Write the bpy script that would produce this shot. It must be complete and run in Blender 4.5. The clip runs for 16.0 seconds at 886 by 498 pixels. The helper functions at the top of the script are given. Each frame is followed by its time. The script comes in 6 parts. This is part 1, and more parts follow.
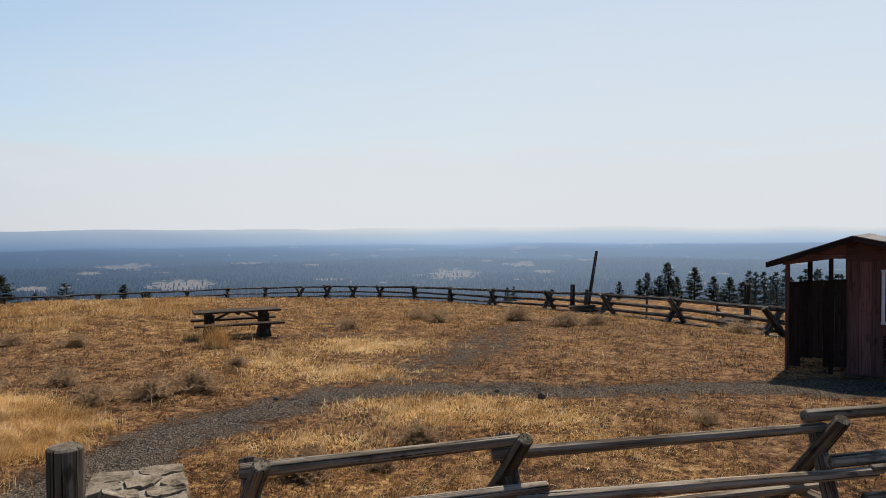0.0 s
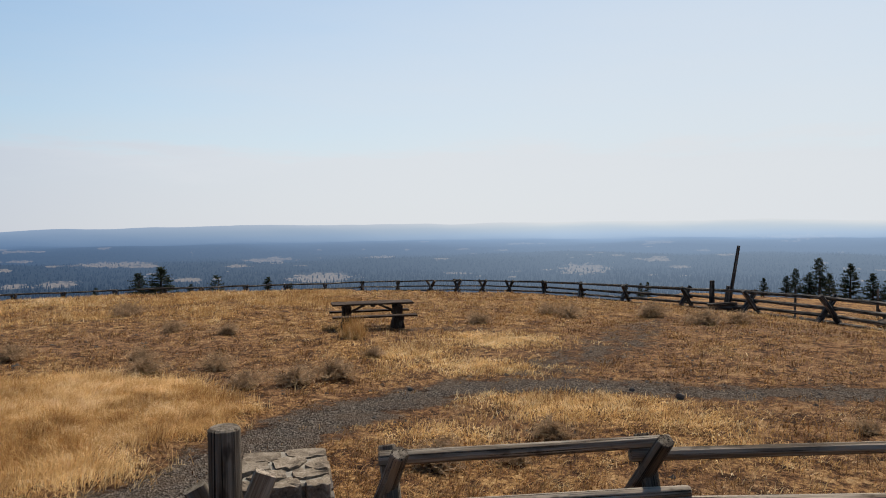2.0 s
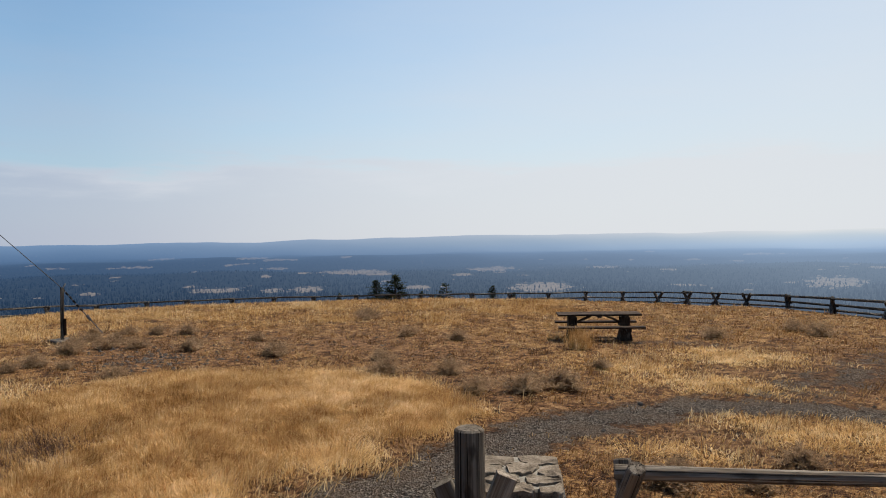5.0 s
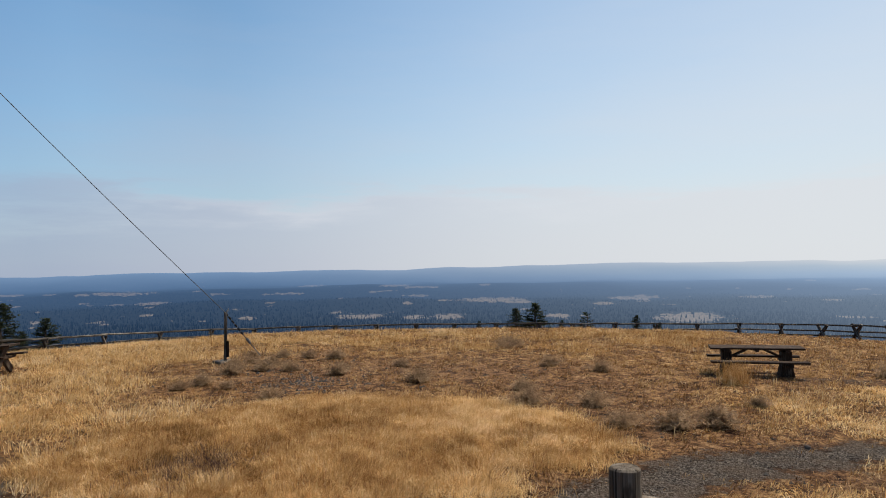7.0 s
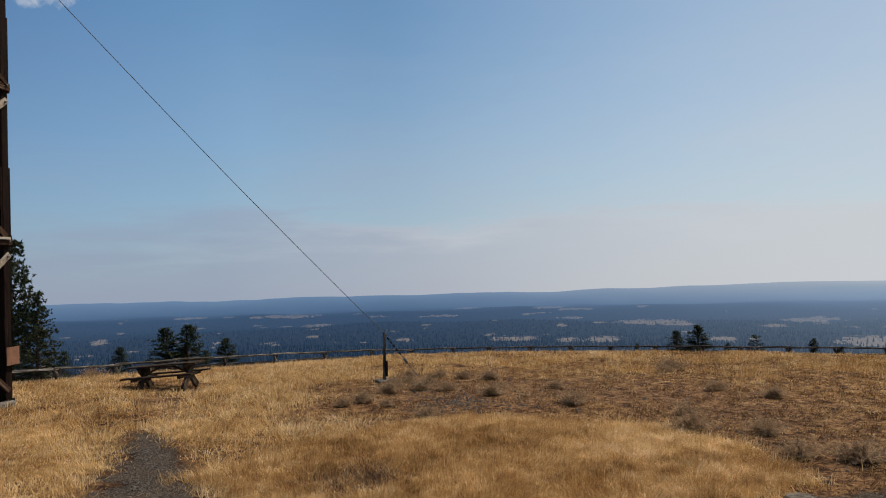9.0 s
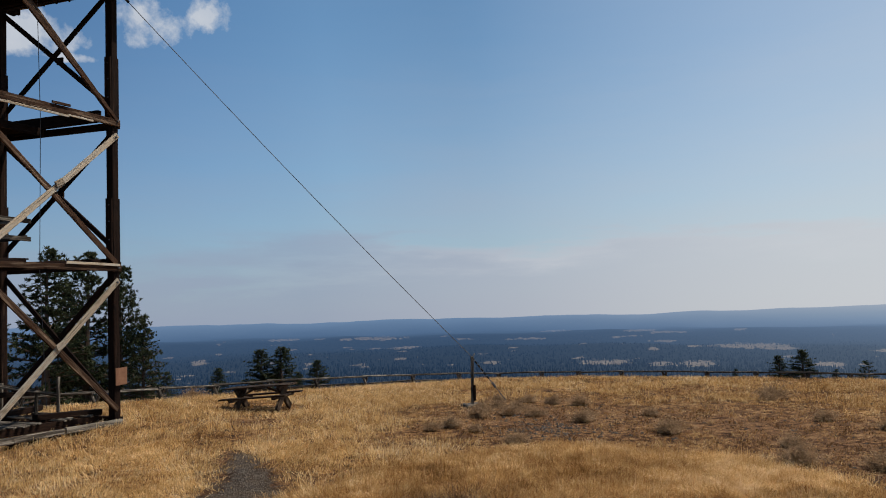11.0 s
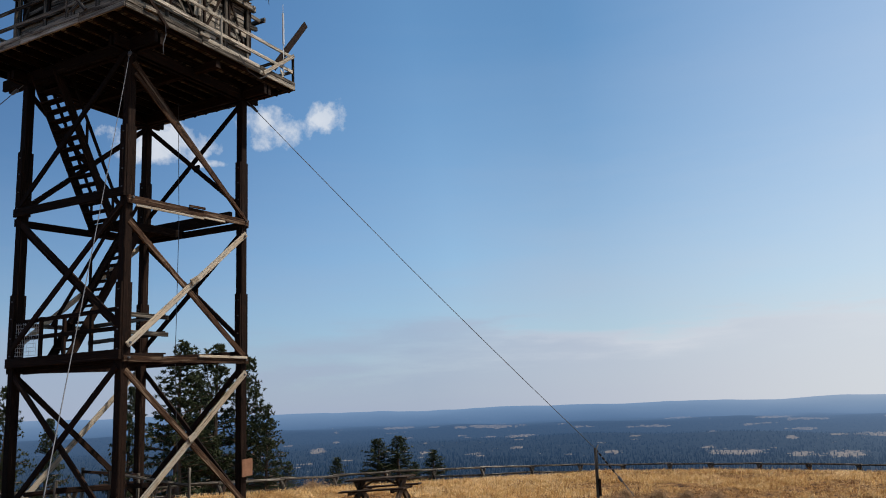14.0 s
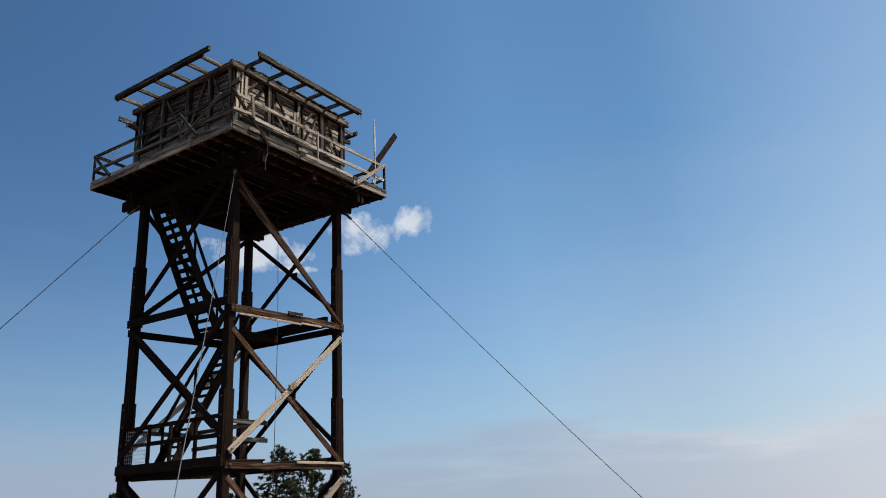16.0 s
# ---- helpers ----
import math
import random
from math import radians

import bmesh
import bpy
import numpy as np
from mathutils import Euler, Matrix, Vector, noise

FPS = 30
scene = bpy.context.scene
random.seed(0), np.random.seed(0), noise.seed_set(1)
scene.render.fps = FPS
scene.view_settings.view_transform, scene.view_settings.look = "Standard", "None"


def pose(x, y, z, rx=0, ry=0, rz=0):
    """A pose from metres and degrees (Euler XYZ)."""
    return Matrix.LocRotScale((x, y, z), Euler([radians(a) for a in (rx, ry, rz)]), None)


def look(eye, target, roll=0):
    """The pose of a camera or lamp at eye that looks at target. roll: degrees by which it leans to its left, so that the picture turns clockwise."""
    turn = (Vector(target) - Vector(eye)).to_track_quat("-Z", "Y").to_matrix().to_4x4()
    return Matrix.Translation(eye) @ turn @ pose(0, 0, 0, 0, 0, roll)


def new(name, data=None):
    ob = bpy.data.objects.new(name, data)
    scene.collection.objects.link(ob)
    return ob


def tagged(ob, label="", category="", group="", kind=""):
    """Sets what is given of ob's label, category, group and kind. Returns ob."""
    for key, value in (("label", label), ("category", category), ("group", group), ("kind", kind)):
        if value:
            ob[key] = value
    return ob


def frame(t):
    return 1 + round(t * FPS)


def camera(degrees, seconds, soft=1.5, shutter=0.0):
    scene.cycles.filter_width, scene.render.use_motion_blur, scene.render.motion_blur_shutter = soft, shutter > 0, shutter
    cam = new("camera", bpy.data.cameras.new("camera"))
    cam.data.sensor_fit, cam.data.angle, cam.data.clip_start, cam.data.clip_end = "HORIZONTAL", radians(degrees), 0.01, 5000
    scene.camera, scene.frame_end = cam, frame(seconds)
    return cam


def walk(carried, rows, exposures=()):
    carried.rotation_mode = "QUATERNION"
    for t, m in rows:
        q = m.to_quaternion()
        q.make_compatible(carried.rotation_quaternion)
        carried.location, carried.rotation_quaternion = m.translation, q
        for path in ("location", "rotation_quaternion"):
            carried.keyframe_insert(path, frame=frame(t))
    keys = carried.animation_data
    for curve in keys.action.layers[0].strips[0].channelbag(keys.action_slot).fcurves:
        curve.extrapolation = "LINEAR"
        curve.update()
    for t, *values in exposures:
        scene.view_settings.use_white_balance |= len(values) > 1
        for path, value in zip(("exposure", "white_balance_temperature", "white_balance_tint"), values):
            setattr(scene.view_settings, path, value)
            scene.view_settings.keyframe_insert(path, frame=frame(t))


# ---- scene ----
# camera: held by someone who turns on the spot, a little above the yard
cam = camera(62.9, 16.0, soft=1.0)
ROWS = [  # seconds, x, y, z, yaw, pitch, roll
    (0.0, -0.246, -0.022, 2.884, 16.26, -1.61, -0.48),
    (0.5, -0.258, -0.030, 2.885, 19.02, -1.83, -0.58),
    (1.0, -0.257, -0.035, 2.884, 21.47, -2.07, -0.74),
    (1.5, -0.273, -0.028, 2.881, 23.59, -2.13, -0.67),
    (2.0, -0.292, -0.034, 2.887, 26.44, -1.95, -0.74),
    (2.5, -0.304, -0.044, 2.886, 28.54, -1.77, -0.64),
    (3.0, -0.316, -0.054, 2.884, 31.43, -1.81, -0.84),
    (3.5, -0.319, -0.097, 2.890, 34.28, -1.84, -0.89),
    (4.0, -0.316, -0.133, 2.894, 38.22, -1.69, -1.07),
    (6.5, -0.369, -0.199, 2.917, 51.00, 0.82, -0.79),
    (7.0, -0.385, -0.214, 2.921, 54.76, 1.46, -1.00),
    (7.5, -0.387, -0.222, 2.920, 58.43, 2.13, -1.23),
    (8.0, -0.404, -0.224, 2.915, 61.68, 2.90, -1.36),
    (8.5, -0.372, -0.208, 2.899, 64.54, 3.25, -1.54),
    (9.0, -0.357, -0.224, 2.888, 66.73, 3.46, -1.51),
    (11.5, -0.441, -0.224, 2.933, 75.15, 6.10, -1.49),
    (12.0, -0.469, -0.236, 2.940, 76.72, 6.84, -1.48),
    (12.5, -0.488, -0.277, 2.957, 77.83, 7.57, -1.48),
    (13.0, -0.499, -0.272, 2.972, 78.95, 8.40, -1.45),
    (13.5, -0.495, -0.282, 2.994, 80.16, 10.06, -1.58),
    (14.0, -0.524, -0.307, 3.011, 82.19, 12.35, -1.85),
    (14.5, -0.537, -0.334, 3.021, 83.72, 14.67, -1.92),
    (15.0, -0.521, -0.359, 3.029, 85.40, 16.93, -1.94),
    (15.5, -0.516, -0.391, 3.043, 86.83, 19.44, -2.07),
    (16.0, -0.519, -0.415, 3.049, 89.13, 20.35, -1.83),
]
walk(cam, [(t, pose(x, y, z, 90 + pitch, 0, yaw) @ pose(0, 0, 0, 0, 0, roll)) for t, x, y, z, yaw, pitch, roll in ROWS],
     [(0.0, 0.35), (4.0, 0.36), (6.5, 0.36), (7.2, 0.32), (8.0, 0.16), (9.0, 0.06), (10.2, 0.05), (11.5, 0.10), (12.1, 0.27), (12.6, 0.35), (16.0, 0.35)])

# light: hazy midday sun ahead and to the right, clear sky with smoke low down
SUN_AZ, SUN_EL = -6.0, 59.0    # degrees; azimuth counted from +y towards -x
sun = new("sun", bpy.data.lights.new("sun", "SUN"))
sun.data.energy, sun.data.angle, sun.data.color = 4.6, radians(0.6), (1.0, 0.93, 0.82)
sa, se = radians(SUN_AZ), radians(SUN_EL)
SUN_DIR = Vector((-math.sin(sa) * math.cos(se), math.cos(sa) * math.cos(se), math.sin(se)))
sun.matrix_world = look(SUN_DIR * 100, (0, 0, 0))


def node(nt, kind, **inputs):
    """A node with its inputs set by name; a value may be another node's socket."""
    n = nt.nodes.new(kind)
    for key, value in inputs.items():
        key = key.replace("_", " ")
        sock = n.inputs[int(key[1:])] if key[0] == "i" and key[1:].isdigit() else n.inputs[key]
        if isinstance(value, bpy.types.NodeSocket):
            nt.links.new(value, sock)
        else:
            sock.default_value = value
    return n


def ramp(nt, fac, stops, mode="LINEAR"):
    n = nt.nodes.new("ShaderNodeValToRGB")
    nt.links.new(fac, n.inputs[0])
    n.color_ramp.interpolation = mode
    while len(n.color_ramp.elements) < len(stops):
        n.color_ramp.elements.new(0.5)
    for e, (p, c) in zip(n.color_ramp.elements, stops):
        e.position = p
        e.color = (*c, 1) if len(c) == 3 else (c[0], c[0], c[0], 1)
    return n.outputs[0]


def mixc(nt, fac, a, b, mode="MIX"):
    n = nt.nodes.new("ShaderNodeMix")
    n.data_type, n.blend_type = "RGBA", mode
    for sock, value in ((n.inputs[0], fac), (n.inputs[6], a), (n.inputs[7], b)):
        if isinstance(value, bpy.types.NodeSocket):
            nt.links.new(value, sock)
        else:
            sock.default_value = value if not isinstance(value, tuple) else (*value, 1)
    return n.outputs[2]


def calc(nt, op, a, b=0.0, c=0.0, clamp=False):
    n = nt.nodes.new("ShaderNodeMath")
    n.operation, n.use_clamp = op, clamp
    for sock, value in zip(n.inputs, (a, b, c)):
        if isinstance(value, bpy.types.NodeSocket):
            nt.links.new(value, sock)
        else:
            sock.default_value = value
    return n.outputs[0]


def way(az, el):
    a, e = radians(az), radians(el)
    return (-math.sin(a) * math.cos(e), math.cos(a) * math.cos(e), math.sin(e))


world = bpy.data.worlds.new("sky")
scene.world = world
world.use_nodes = True
wt = world.node_tree
wt.nodes.clear()
sky = wt.nodes.new("ShaderNodeTexSky")
sky.sky_type, sky.sun_disc = "NISHITA", False
sky.sun_elevation, sky.sun_rotation = se, -sa
sky.altitude, sky.air_density, sky.dust_density, sky.ozone_density = 1300, 1.25, 0.5, 2.2
coord = wt.nodes.new("ShaderNodeTexCoord").outputs["Generated"]
sep = node(wt, "ShaderNodeSeparateXYZ", i0=coord)
# smoke layer that lies over the valley, its upper edge a little uneven
edge = node(wt, "ShaderNodeTexNoise", Vector=node(wt, "ShaderNodeMapping", Vector=coord, Scale=(1.0, 1.0, 7.0)).outputs[0], Scale=2.6, Detail=6.0, Roughness=0.6)
height = calc(wt, "ADD", sep.outputs[2], calc(wt, "MULTIPLY", calc(wt, "SUBTRACT", edge.outputs[0], 0.5), 0.16))
dot = wt.nodes.new("ShaderNodeVectorMath")
dot.operation = "DOT_PRODUCT"
wt.links.new(coord, dot.inputs[0])
dot.inputs[1].default_value = way(SUN_AZ, 10)
thick = ramp(wt, height, [(0.0, (0.93,)), (0.092, (0.88,)), (0.110, (0.60,)), (0.2, (0.41,)), (0.33, (0.15,)), (0.5, (0.0,))])
thin = ramp(wt, height, [(0.0, (0.93,)), (0.06, (0.84,)), (0.095, (0.45,)), (0.2, (0.16,)), (0.33, (0.03,)), (0.45, (0.0,))])
smoke = mixc(wt, ramp(wt, calc(wt, "MULTIPLY_ADD", dot.outputs["Value"], 0.5, 0.5), [(0.32, (0.0,)), (0.60, (1.0,))]), thin, thick)
toward = ramp(wt, dot.outputs["Value"], [(0.0, (0.0,)), (0.35, (0.35,)), (0.95, (1.0,))])
hazy = mixc(wt, toward, (2.4, 2.78, 3.75), (5.5, 5.4, 5.45))
clear = mixc(wt, 1.0, sky.outputs[0], (0.70, 0.945, 0.985), "MULTIPLY")
deep = ramp(wt, calc(wt, "MULTIPLY_ADD", dot.outputs["Value"], 0.5, 0.5), [(0.2, (0.47, 0.51, 0.60)), (0.36, (0.63, 0.67, 0.76)), (0.45, (0.79, 0.82, 0.88)), (0.54, (0.95,)), (0.62, (0.86,)), (0.8, (0.94,))])
clear = mixc(wt, 1.0, clear, deep, "MULTIPLY")
col = mixc(wt, smoke, clear, hazy)
# the smoke's top stands out a little brighter where it billows
billow = calc(wt, "MULTIPLY", ramp(wt, height, [(0.055, (0.0,)), (0.09, (1.0,)), (0.112, (0.0,))]), ramp(wt, edge.outputs[0], [(0.42, (0.0,)), (0.62, (0.42,))]))
billow = calc(wt, "MULTIPLY", billow, ramp(wt, calc(wt, "MULTIPLY_ADD", dot.outputs["Value"], 0.5, 0.5), [(0.45, (0.0,)), (0.60, (1.0,))]))
col = mixc(wt, billow, col, (5.0, 5.1, 5.4))
# brighter veil of smoke on the side of the sun
veil = calc(wt, "MULTIPLY", ramp(wt, dot.outputs["Value"], [(0.28, (0.0,)), (0.52, (0.24,)), (0.74, (0.5,)), (0.98, (0.8,))]), ramp(wt, sep.outputs[2], [(0.0, (1.0,)), (0.8, (0.6,))]))
col = mixc(wt, veil, col, (4.6, 4.85, 5.15))
# two or three small fair-weather clouds
cn = node(wt, "ShaderNodeTexNoise", Vector=coord, Scale=30.0, Detail=8.0, Roughness=0.6)
cover = None
for az, el, width, tall in ((91.4, 22.75, 0.044, 0.030), (95.9, 21.6, 0.066, 0.036), (104.4, 19.9, 0.092, 0.036), (101.2, 18.7, 0.05, 0.008)):
    a = radians(az)
    centre = way(az, el)
    off = node(wt, "ShaderNodeVectorMath", i0=coord, i1=centre)
    off.operation = "SUBTRACT"
    along = wt.nodes.new("ShaderNodeVectorMath")
    along.operation = "DOT_PRODUCT"
    wt.links.new(off.outputs[0], along.inputs[0])
    along.inputs[1].default_value = (math.cos(a) / width, math.sin(a) / width, 0)
    rise = wt.nodes.new("ShaderNodeVectorMath")
    rise.operation = "DOT_PRODUCT"
    wt.links.new(off.outputs[0], rise.inputs[0])
    rise.inputs[1].default_value = (0, 0, 1 / tall)
    front = wt.nodes.new("ShaderNodeVectorMath")
    front.operation = "DOT_PRODUCT"
    wt.links.new(coord, front.inputs[0])
    front.inputs[1].default_value = centre
    r2 = calc(wt, "ADD", calc(wt, "POWER", along.outputs["Value"], 2.0), calc(wt, "POWER", rise.outputs["Value"], 2.0))
    one = calc(wt, "MULTIPLY", calc(wt, "SUBTRACT", 1.0, r2, clamp=True), calc(wt, "GREATER_THAN", front.outputs["Value"], 0.5))
    cover = one if cover is None else calc(wt, "MAXIMUM", cover, one)
puff = calc(wt, "SUBTRACT", calc(wt, "MULTIPLY_ADD", cn.outputs[0], 1.35, calc(wt, "MULTIPLY", cover, 0.62)), 0.95)
puff = calc(wt, "MULTIPLY", calc(wt, "MULTIPLY", puff, 3.2, clamp=True), calc(wt, "GREATER_THAN", cover, 0.001))
cloud = mixc(wt, cn.outputs[0], (4.0, 4.4, 5.0), (6.2, 6.2, 6.2))
col = mixc(wt, calc(wt, "MULTIPLY", puff, 0.74), col, cloud)
bg = node(wt, "ShaderNodeBackground", Color=col, Strength=0.118)
wt.links.new(bg.outputs[0], node(wt, "ShaderNodeOutputWorld").inputs[0])
# ---- lie of the land: polar height table round the viewpoint, in metres
AZ_K = [-180, -60, -20, -9, 3, 12, 20, 30, 42, 57, 70, 82, 91, 97, 110, 140, 180]
FENCE_R = [30, 24, 21, 26, 37, 47, 60, 61, 54, 54, 54, 46, 38, 33, 30, 30, 30]
FENCE_H = [-0.5, -0.6, -0.8, -1.05, -1.65, -2.3, -3.0, -2.95, -2.5, -2.37, -2.3, -1.68, -1.22, -0.85, -0.5, -0.3, -0.5]
H_TWENTY = [0, 0, -0.1, -0.1, 0, 0, 0, 0, 0, 0.02, 0.06, 0.14, 0.16, 0.16, 0.26, 0.3, 0.2]
H_CREST = [-0.1, -0.3, -0.5, -0.5, -0.6, -0.8, -1.0, -0.8, -0.3, -0.25, -0.22, -0.10, 0.20, 0.42, 0.5, 0.3, 0.0]
BERM = [(-15.4, 6.6), (-14.6, 7.6), (-12.3, 9.2), (-10.9, 9.5), (-9.3, 9.2), (-8.1, 8.6), (-8.25, 7.0), (-8.2, 4.8), (-8.6, 2.4), (-12.4, 0.7), (-14.7, 3.1)]


def inside(px, py, poly):
    """Signed distance to a polygon, positive inside."""
    best = np.full(px.shape, 1e9)
    odd = np.zeros(px.shape, bool)
    for (ax, ay), (bx, by) in zip(poly, poly[1:] + poly[:1]):
        dx, dy = bx - ax, by - ay
        k = np.clip(((px - ax) * dx + (py - ay) * dy) / (dx * dx + dy * dy), 0, 1)
        best = np.minimum(best, np.hypot(px - ax - k * dx, py - ay - k * dy))
        odd ^= ((ay > py) != (by > py)) & (px < (bx - ax) * (py - ay) / (by - ay + 1e-12) + ax)
    return np.where(odd, best, -best)


def lumps(x, y, size, seed):
    """Cheap smooth unevenness, about -1 to 1."""
    out = 0
    for k in range(4):
        a = seed * 1.7 + k * 2.4
        out = out + np.sin((x * math.cos(a) + y * math.sin(a)) * 6.283 / size / (0.7 + 0.23 * k) + a * 3 + 1.3 * np.sin((x * math.sin(a) - y * math.cos(a)) * 4.1 / size + a))
    return out / 4


def land(x, y):
    """Height of the ground."""
    x, y = np.asarray(x, float), np.asarray(y, float)
    az, r = np.degrees(np.arctan2(-x, y)), np.hypot(x, y)
    k = lambda tab: np.interp(az, AZ_K, tab)
    rf, hf, h2, hc = k(FENCE_R), k(FENCE_H), k(H_TWENTY), k(H_CREST)
    rc = 20 + 0.5 * (np.maximum(rf, 24) - 20)
    far = np.where(az < 14, np.where(az > -70, 1.0, 0.0), 0.0) * np.clip((14 - az) / 6, 0, 1)
    rings = [np.zeros_like(r), 9 + 0 * r, 20 + 0 * r, rc, np.maximum(rf, 24), np.maximum(rf, 24) + 24, 150 + 0 * r, 330 + 0 * r, 1e5 + 0 * r]
    hs = [0 * r, 0 * r, h2, hc, hf, hf - 2.6 + 1.3 * far, -19 + 0 * r, -62 + 0 * r, -62 + 0 * r]
    z = hs[0].copy()
    for i in range(len(rings) - 1):
        s = np.clip((r - rings[i]) / np.maximum(rings[i + 1] - rings[i], 1e-6), 0, 1)
        z = np.where(r >= rings[i], hs[i] + (hs[i + 1] - hs[i]) * s, z)
    z = z + 0.05 * lumps(x, y, 7.0, 1) * np.clip(r / 12, 0, 1) + 0.02 * lumps(x, y, 1.9, 2)
    k = np.clip(1 - r / 5.0, 0, 1)      # knoll on which the viewer stands
    z = z + 1.25 * np.clip(1.6 * k, 0, 1) ** 2 * (3 - 2 * np.clip(1.6 * k, 0, 1))
    return z + 0.16 * np.clip(inside(x, y, BERM) / 1.6, 0, 1)


def hgt(x, y):
    return float(land(np.array([x]), np.array([y]))[0])

# ---- materials
def material(name):
    m = bpy.data.materials.new(name)
    m.use_nodes = True
    nt = m.node_tree
    bsdf = nt.nodes["Principled BSDF"]
    bsdf.inputs["Specular IOR Level"].default_value = 0.06
    return m, nt, bsdf


def bump(nt, bsdf, heightmap, strength, distance):
    b = node(nt, "ShaderNodeBump", Strength=strength, Distance=distance, Height=heightmap)
    nt.links.new(b.outputs[0], bsdf.inputs["Normal"])


def wood(name, dark, light, weather=(0.33, 0.31, 0.28), worn=0.4, rough=0.8, checks=0.37):
    """Weathered timber; the grain runs along each piece by the 'grain' coordinates of its vertices."""
    m, nt, bsdf = material(name)
    g = nt.nodes.new("ShaderNodeAttribute")
    g.attribute_name = "grain"
    v = g.outputs["Vector"]
    fine = node(nt, "ShaderNodeTexNoise", Vector=node(nt, "ShaderNodeMapping", Vector=v, Scale=(2.4, 105, 105)).outputs[0], Scale=1.0, Detail=6.0, Roughness=0.65)
    broad = node(nt, "ShaderNodeTexNoise", Vector=node(nt, "ShaderNodeMapping", Vector=v, Scale=(1.1, 22, 22)).outputs[0], Scale=1.0, Detail=4.0)
    split = node(nt, "ShaderNodeTexNoise", Vector=node(nt, "ShaderNodeMapping", Vector=v, Scale=(0.7, 70, 70), Location=(3, 1, 7)).outputs[0], Scale=1.0, Detail=2.0)
    c = mixc(nt, ramp(nt, fine.outputs[0], [(0.3, (0.0,)), (0.7, (1.0,))]), dark, light)
    c = mixc(nt, ramp(nt, broad.outputs[0], [(0.62 - worn * 0.5, (0.0,)), (0.72 - worn * 0.3, (1.0,))]), c, mixc(nt, fine.outputs[0], tuple(0.55 * k for k in weather), weather))
    crack = ramp(nt, split.outputs[0], [(checks - 0.03, (0.0,)), (checks + 0.04, (1.0,))])
    c = mixc(nt, crack, tuple(0.35 * k for k in dark), c)
    knot = node(nt, "ShaderNodeTexNoise", Vector=node(nt, "ShaderNodeMapping", Vector=v, Scale=(4.0, 9, 9), Location=(1, 5, 2)).outputs[0], Scale=1.0, Detail=3.0)
    c = mixc(nt, ramp(nt, knot.outputs[0], [(0.30, (0.75,)), (0.40, (0.0,))]), c, tuple(0.6 * k for k in dark))
    info = nt.nodes.new("ShaderNodeObjectInfo")
    c = mixc(nt, 1.0, c, ramp(nt, info.outputs["Random"], [(0.0, (0.6,)), (1.0, (1.25,))]), "MULTIPLY")
    nt.links.new(c, bsdf.inputs["Base Color"])
    bsdf.inputs["Roughness"].default_value = rough
    bump(nt, bsdf, calc(nt, "MULTIPLY_ADD", crack, 0.6, fine.outputs[0]), 0.75, 0.010)
    return m


def mottled(name, colours, scale, rough=0.9, relief=0.01, detail=6.0):
    m, nt, bsdf = material(name)
    co = nt.nodes.new("ShaderNodeTexCoord").outputs["Object"]
    a = node(nt, "ShaderNodeTexNoise", Vector=co, Scale=scale, Detail=detail, Roughness=0.62)
    b = node(nt, "ShaderNodeTexNoise", Vector=co, Scale=scale * 7.3, Detail=4.0)
    f = calc(nt, "MULTIPLY_ADD", b.outputs[0], 0.35, calc(nt, "MULTIPLY", a.outputs[0], 0.65))
    info = nt.nodes.new("ShaderNodeObjectInfo")
    c = ramp(nt, f, [(0.34 + 0.32 * i / max(1, len(colours) - 1), k) for i, k in enumerate(colours)])
    c = mixc(nt, 1.0, c, ramp(nt, info.outputs["Random"], [(0.0, (0.75,)), (1.0, (1.15,))]), "MULTIPLY")
    nt.links.new(c, bsdf.inputs["Base Color"])
    bsdf.inputs["Roughness"].default_value = rough
    bump(nt, bsdf, f, 0.6, relief)
    return m


def foliage(name, colours, through_light=0.35, rough=0.6):
    """Leaves and blades: colour varies from piece to piece, and some light passes."""
    m, nt, bsdf = material(name)
    geo = nt.nodes.new("ShaderNodeNewGeometry")
    co = nt.nodes.new("ShaderNodeTexCoord").outputs["Object"]
    patch = node(nt, "ShaderNodeTexNoise", Vector=co, Scale=0.8, Detail=5.0, Roughness=0.7)
    wide = node(nt, "ShaderNodeTexNoise", Vector=co, Scale=0.22, Detail=3.0)
    both = calc(nt, "MULTIPLY_ADD", wide.outputs[0], 0.7, calc(nt, "MULTIPLY", patch.outputs[0], 1.2))
    clump = node(nt, "ShaderNodeTexNoise", Vector=co, Scale=3.2, Detail=4.0, Roughness=0.6)
    both = calc(nt, "ADD", both, calc(nt, "MULTIPLY_ADD", clump.outputs[0], 0.75, -0.375))
    f = calc(nt, "ADD", both, calc(nt, "MULTIPLY_ADD", geo.outputs["Random Per Island"], 0.56, -0.73))
    c = ramp(nt, f, [(i / max(1, len(colours) - 1), k) for i, k in enumerate(colours)])
    nt.links.new(c, bsdf.inputs["Base Color"])
    bsdf.inputs["Roughness"].default_value = rough
    tr = node(nt, "ShaderNodeBsdfTranslucent", Color=c)
    mix = node(nt, "ShaderNodeMixShader", i0=through_light, i1=bsdf.outputs[0], i2=tr.outputs[0])
    nt.links.new(mix.outputs[0], nt.nodes["Material Output"].inputs[0])
    return m


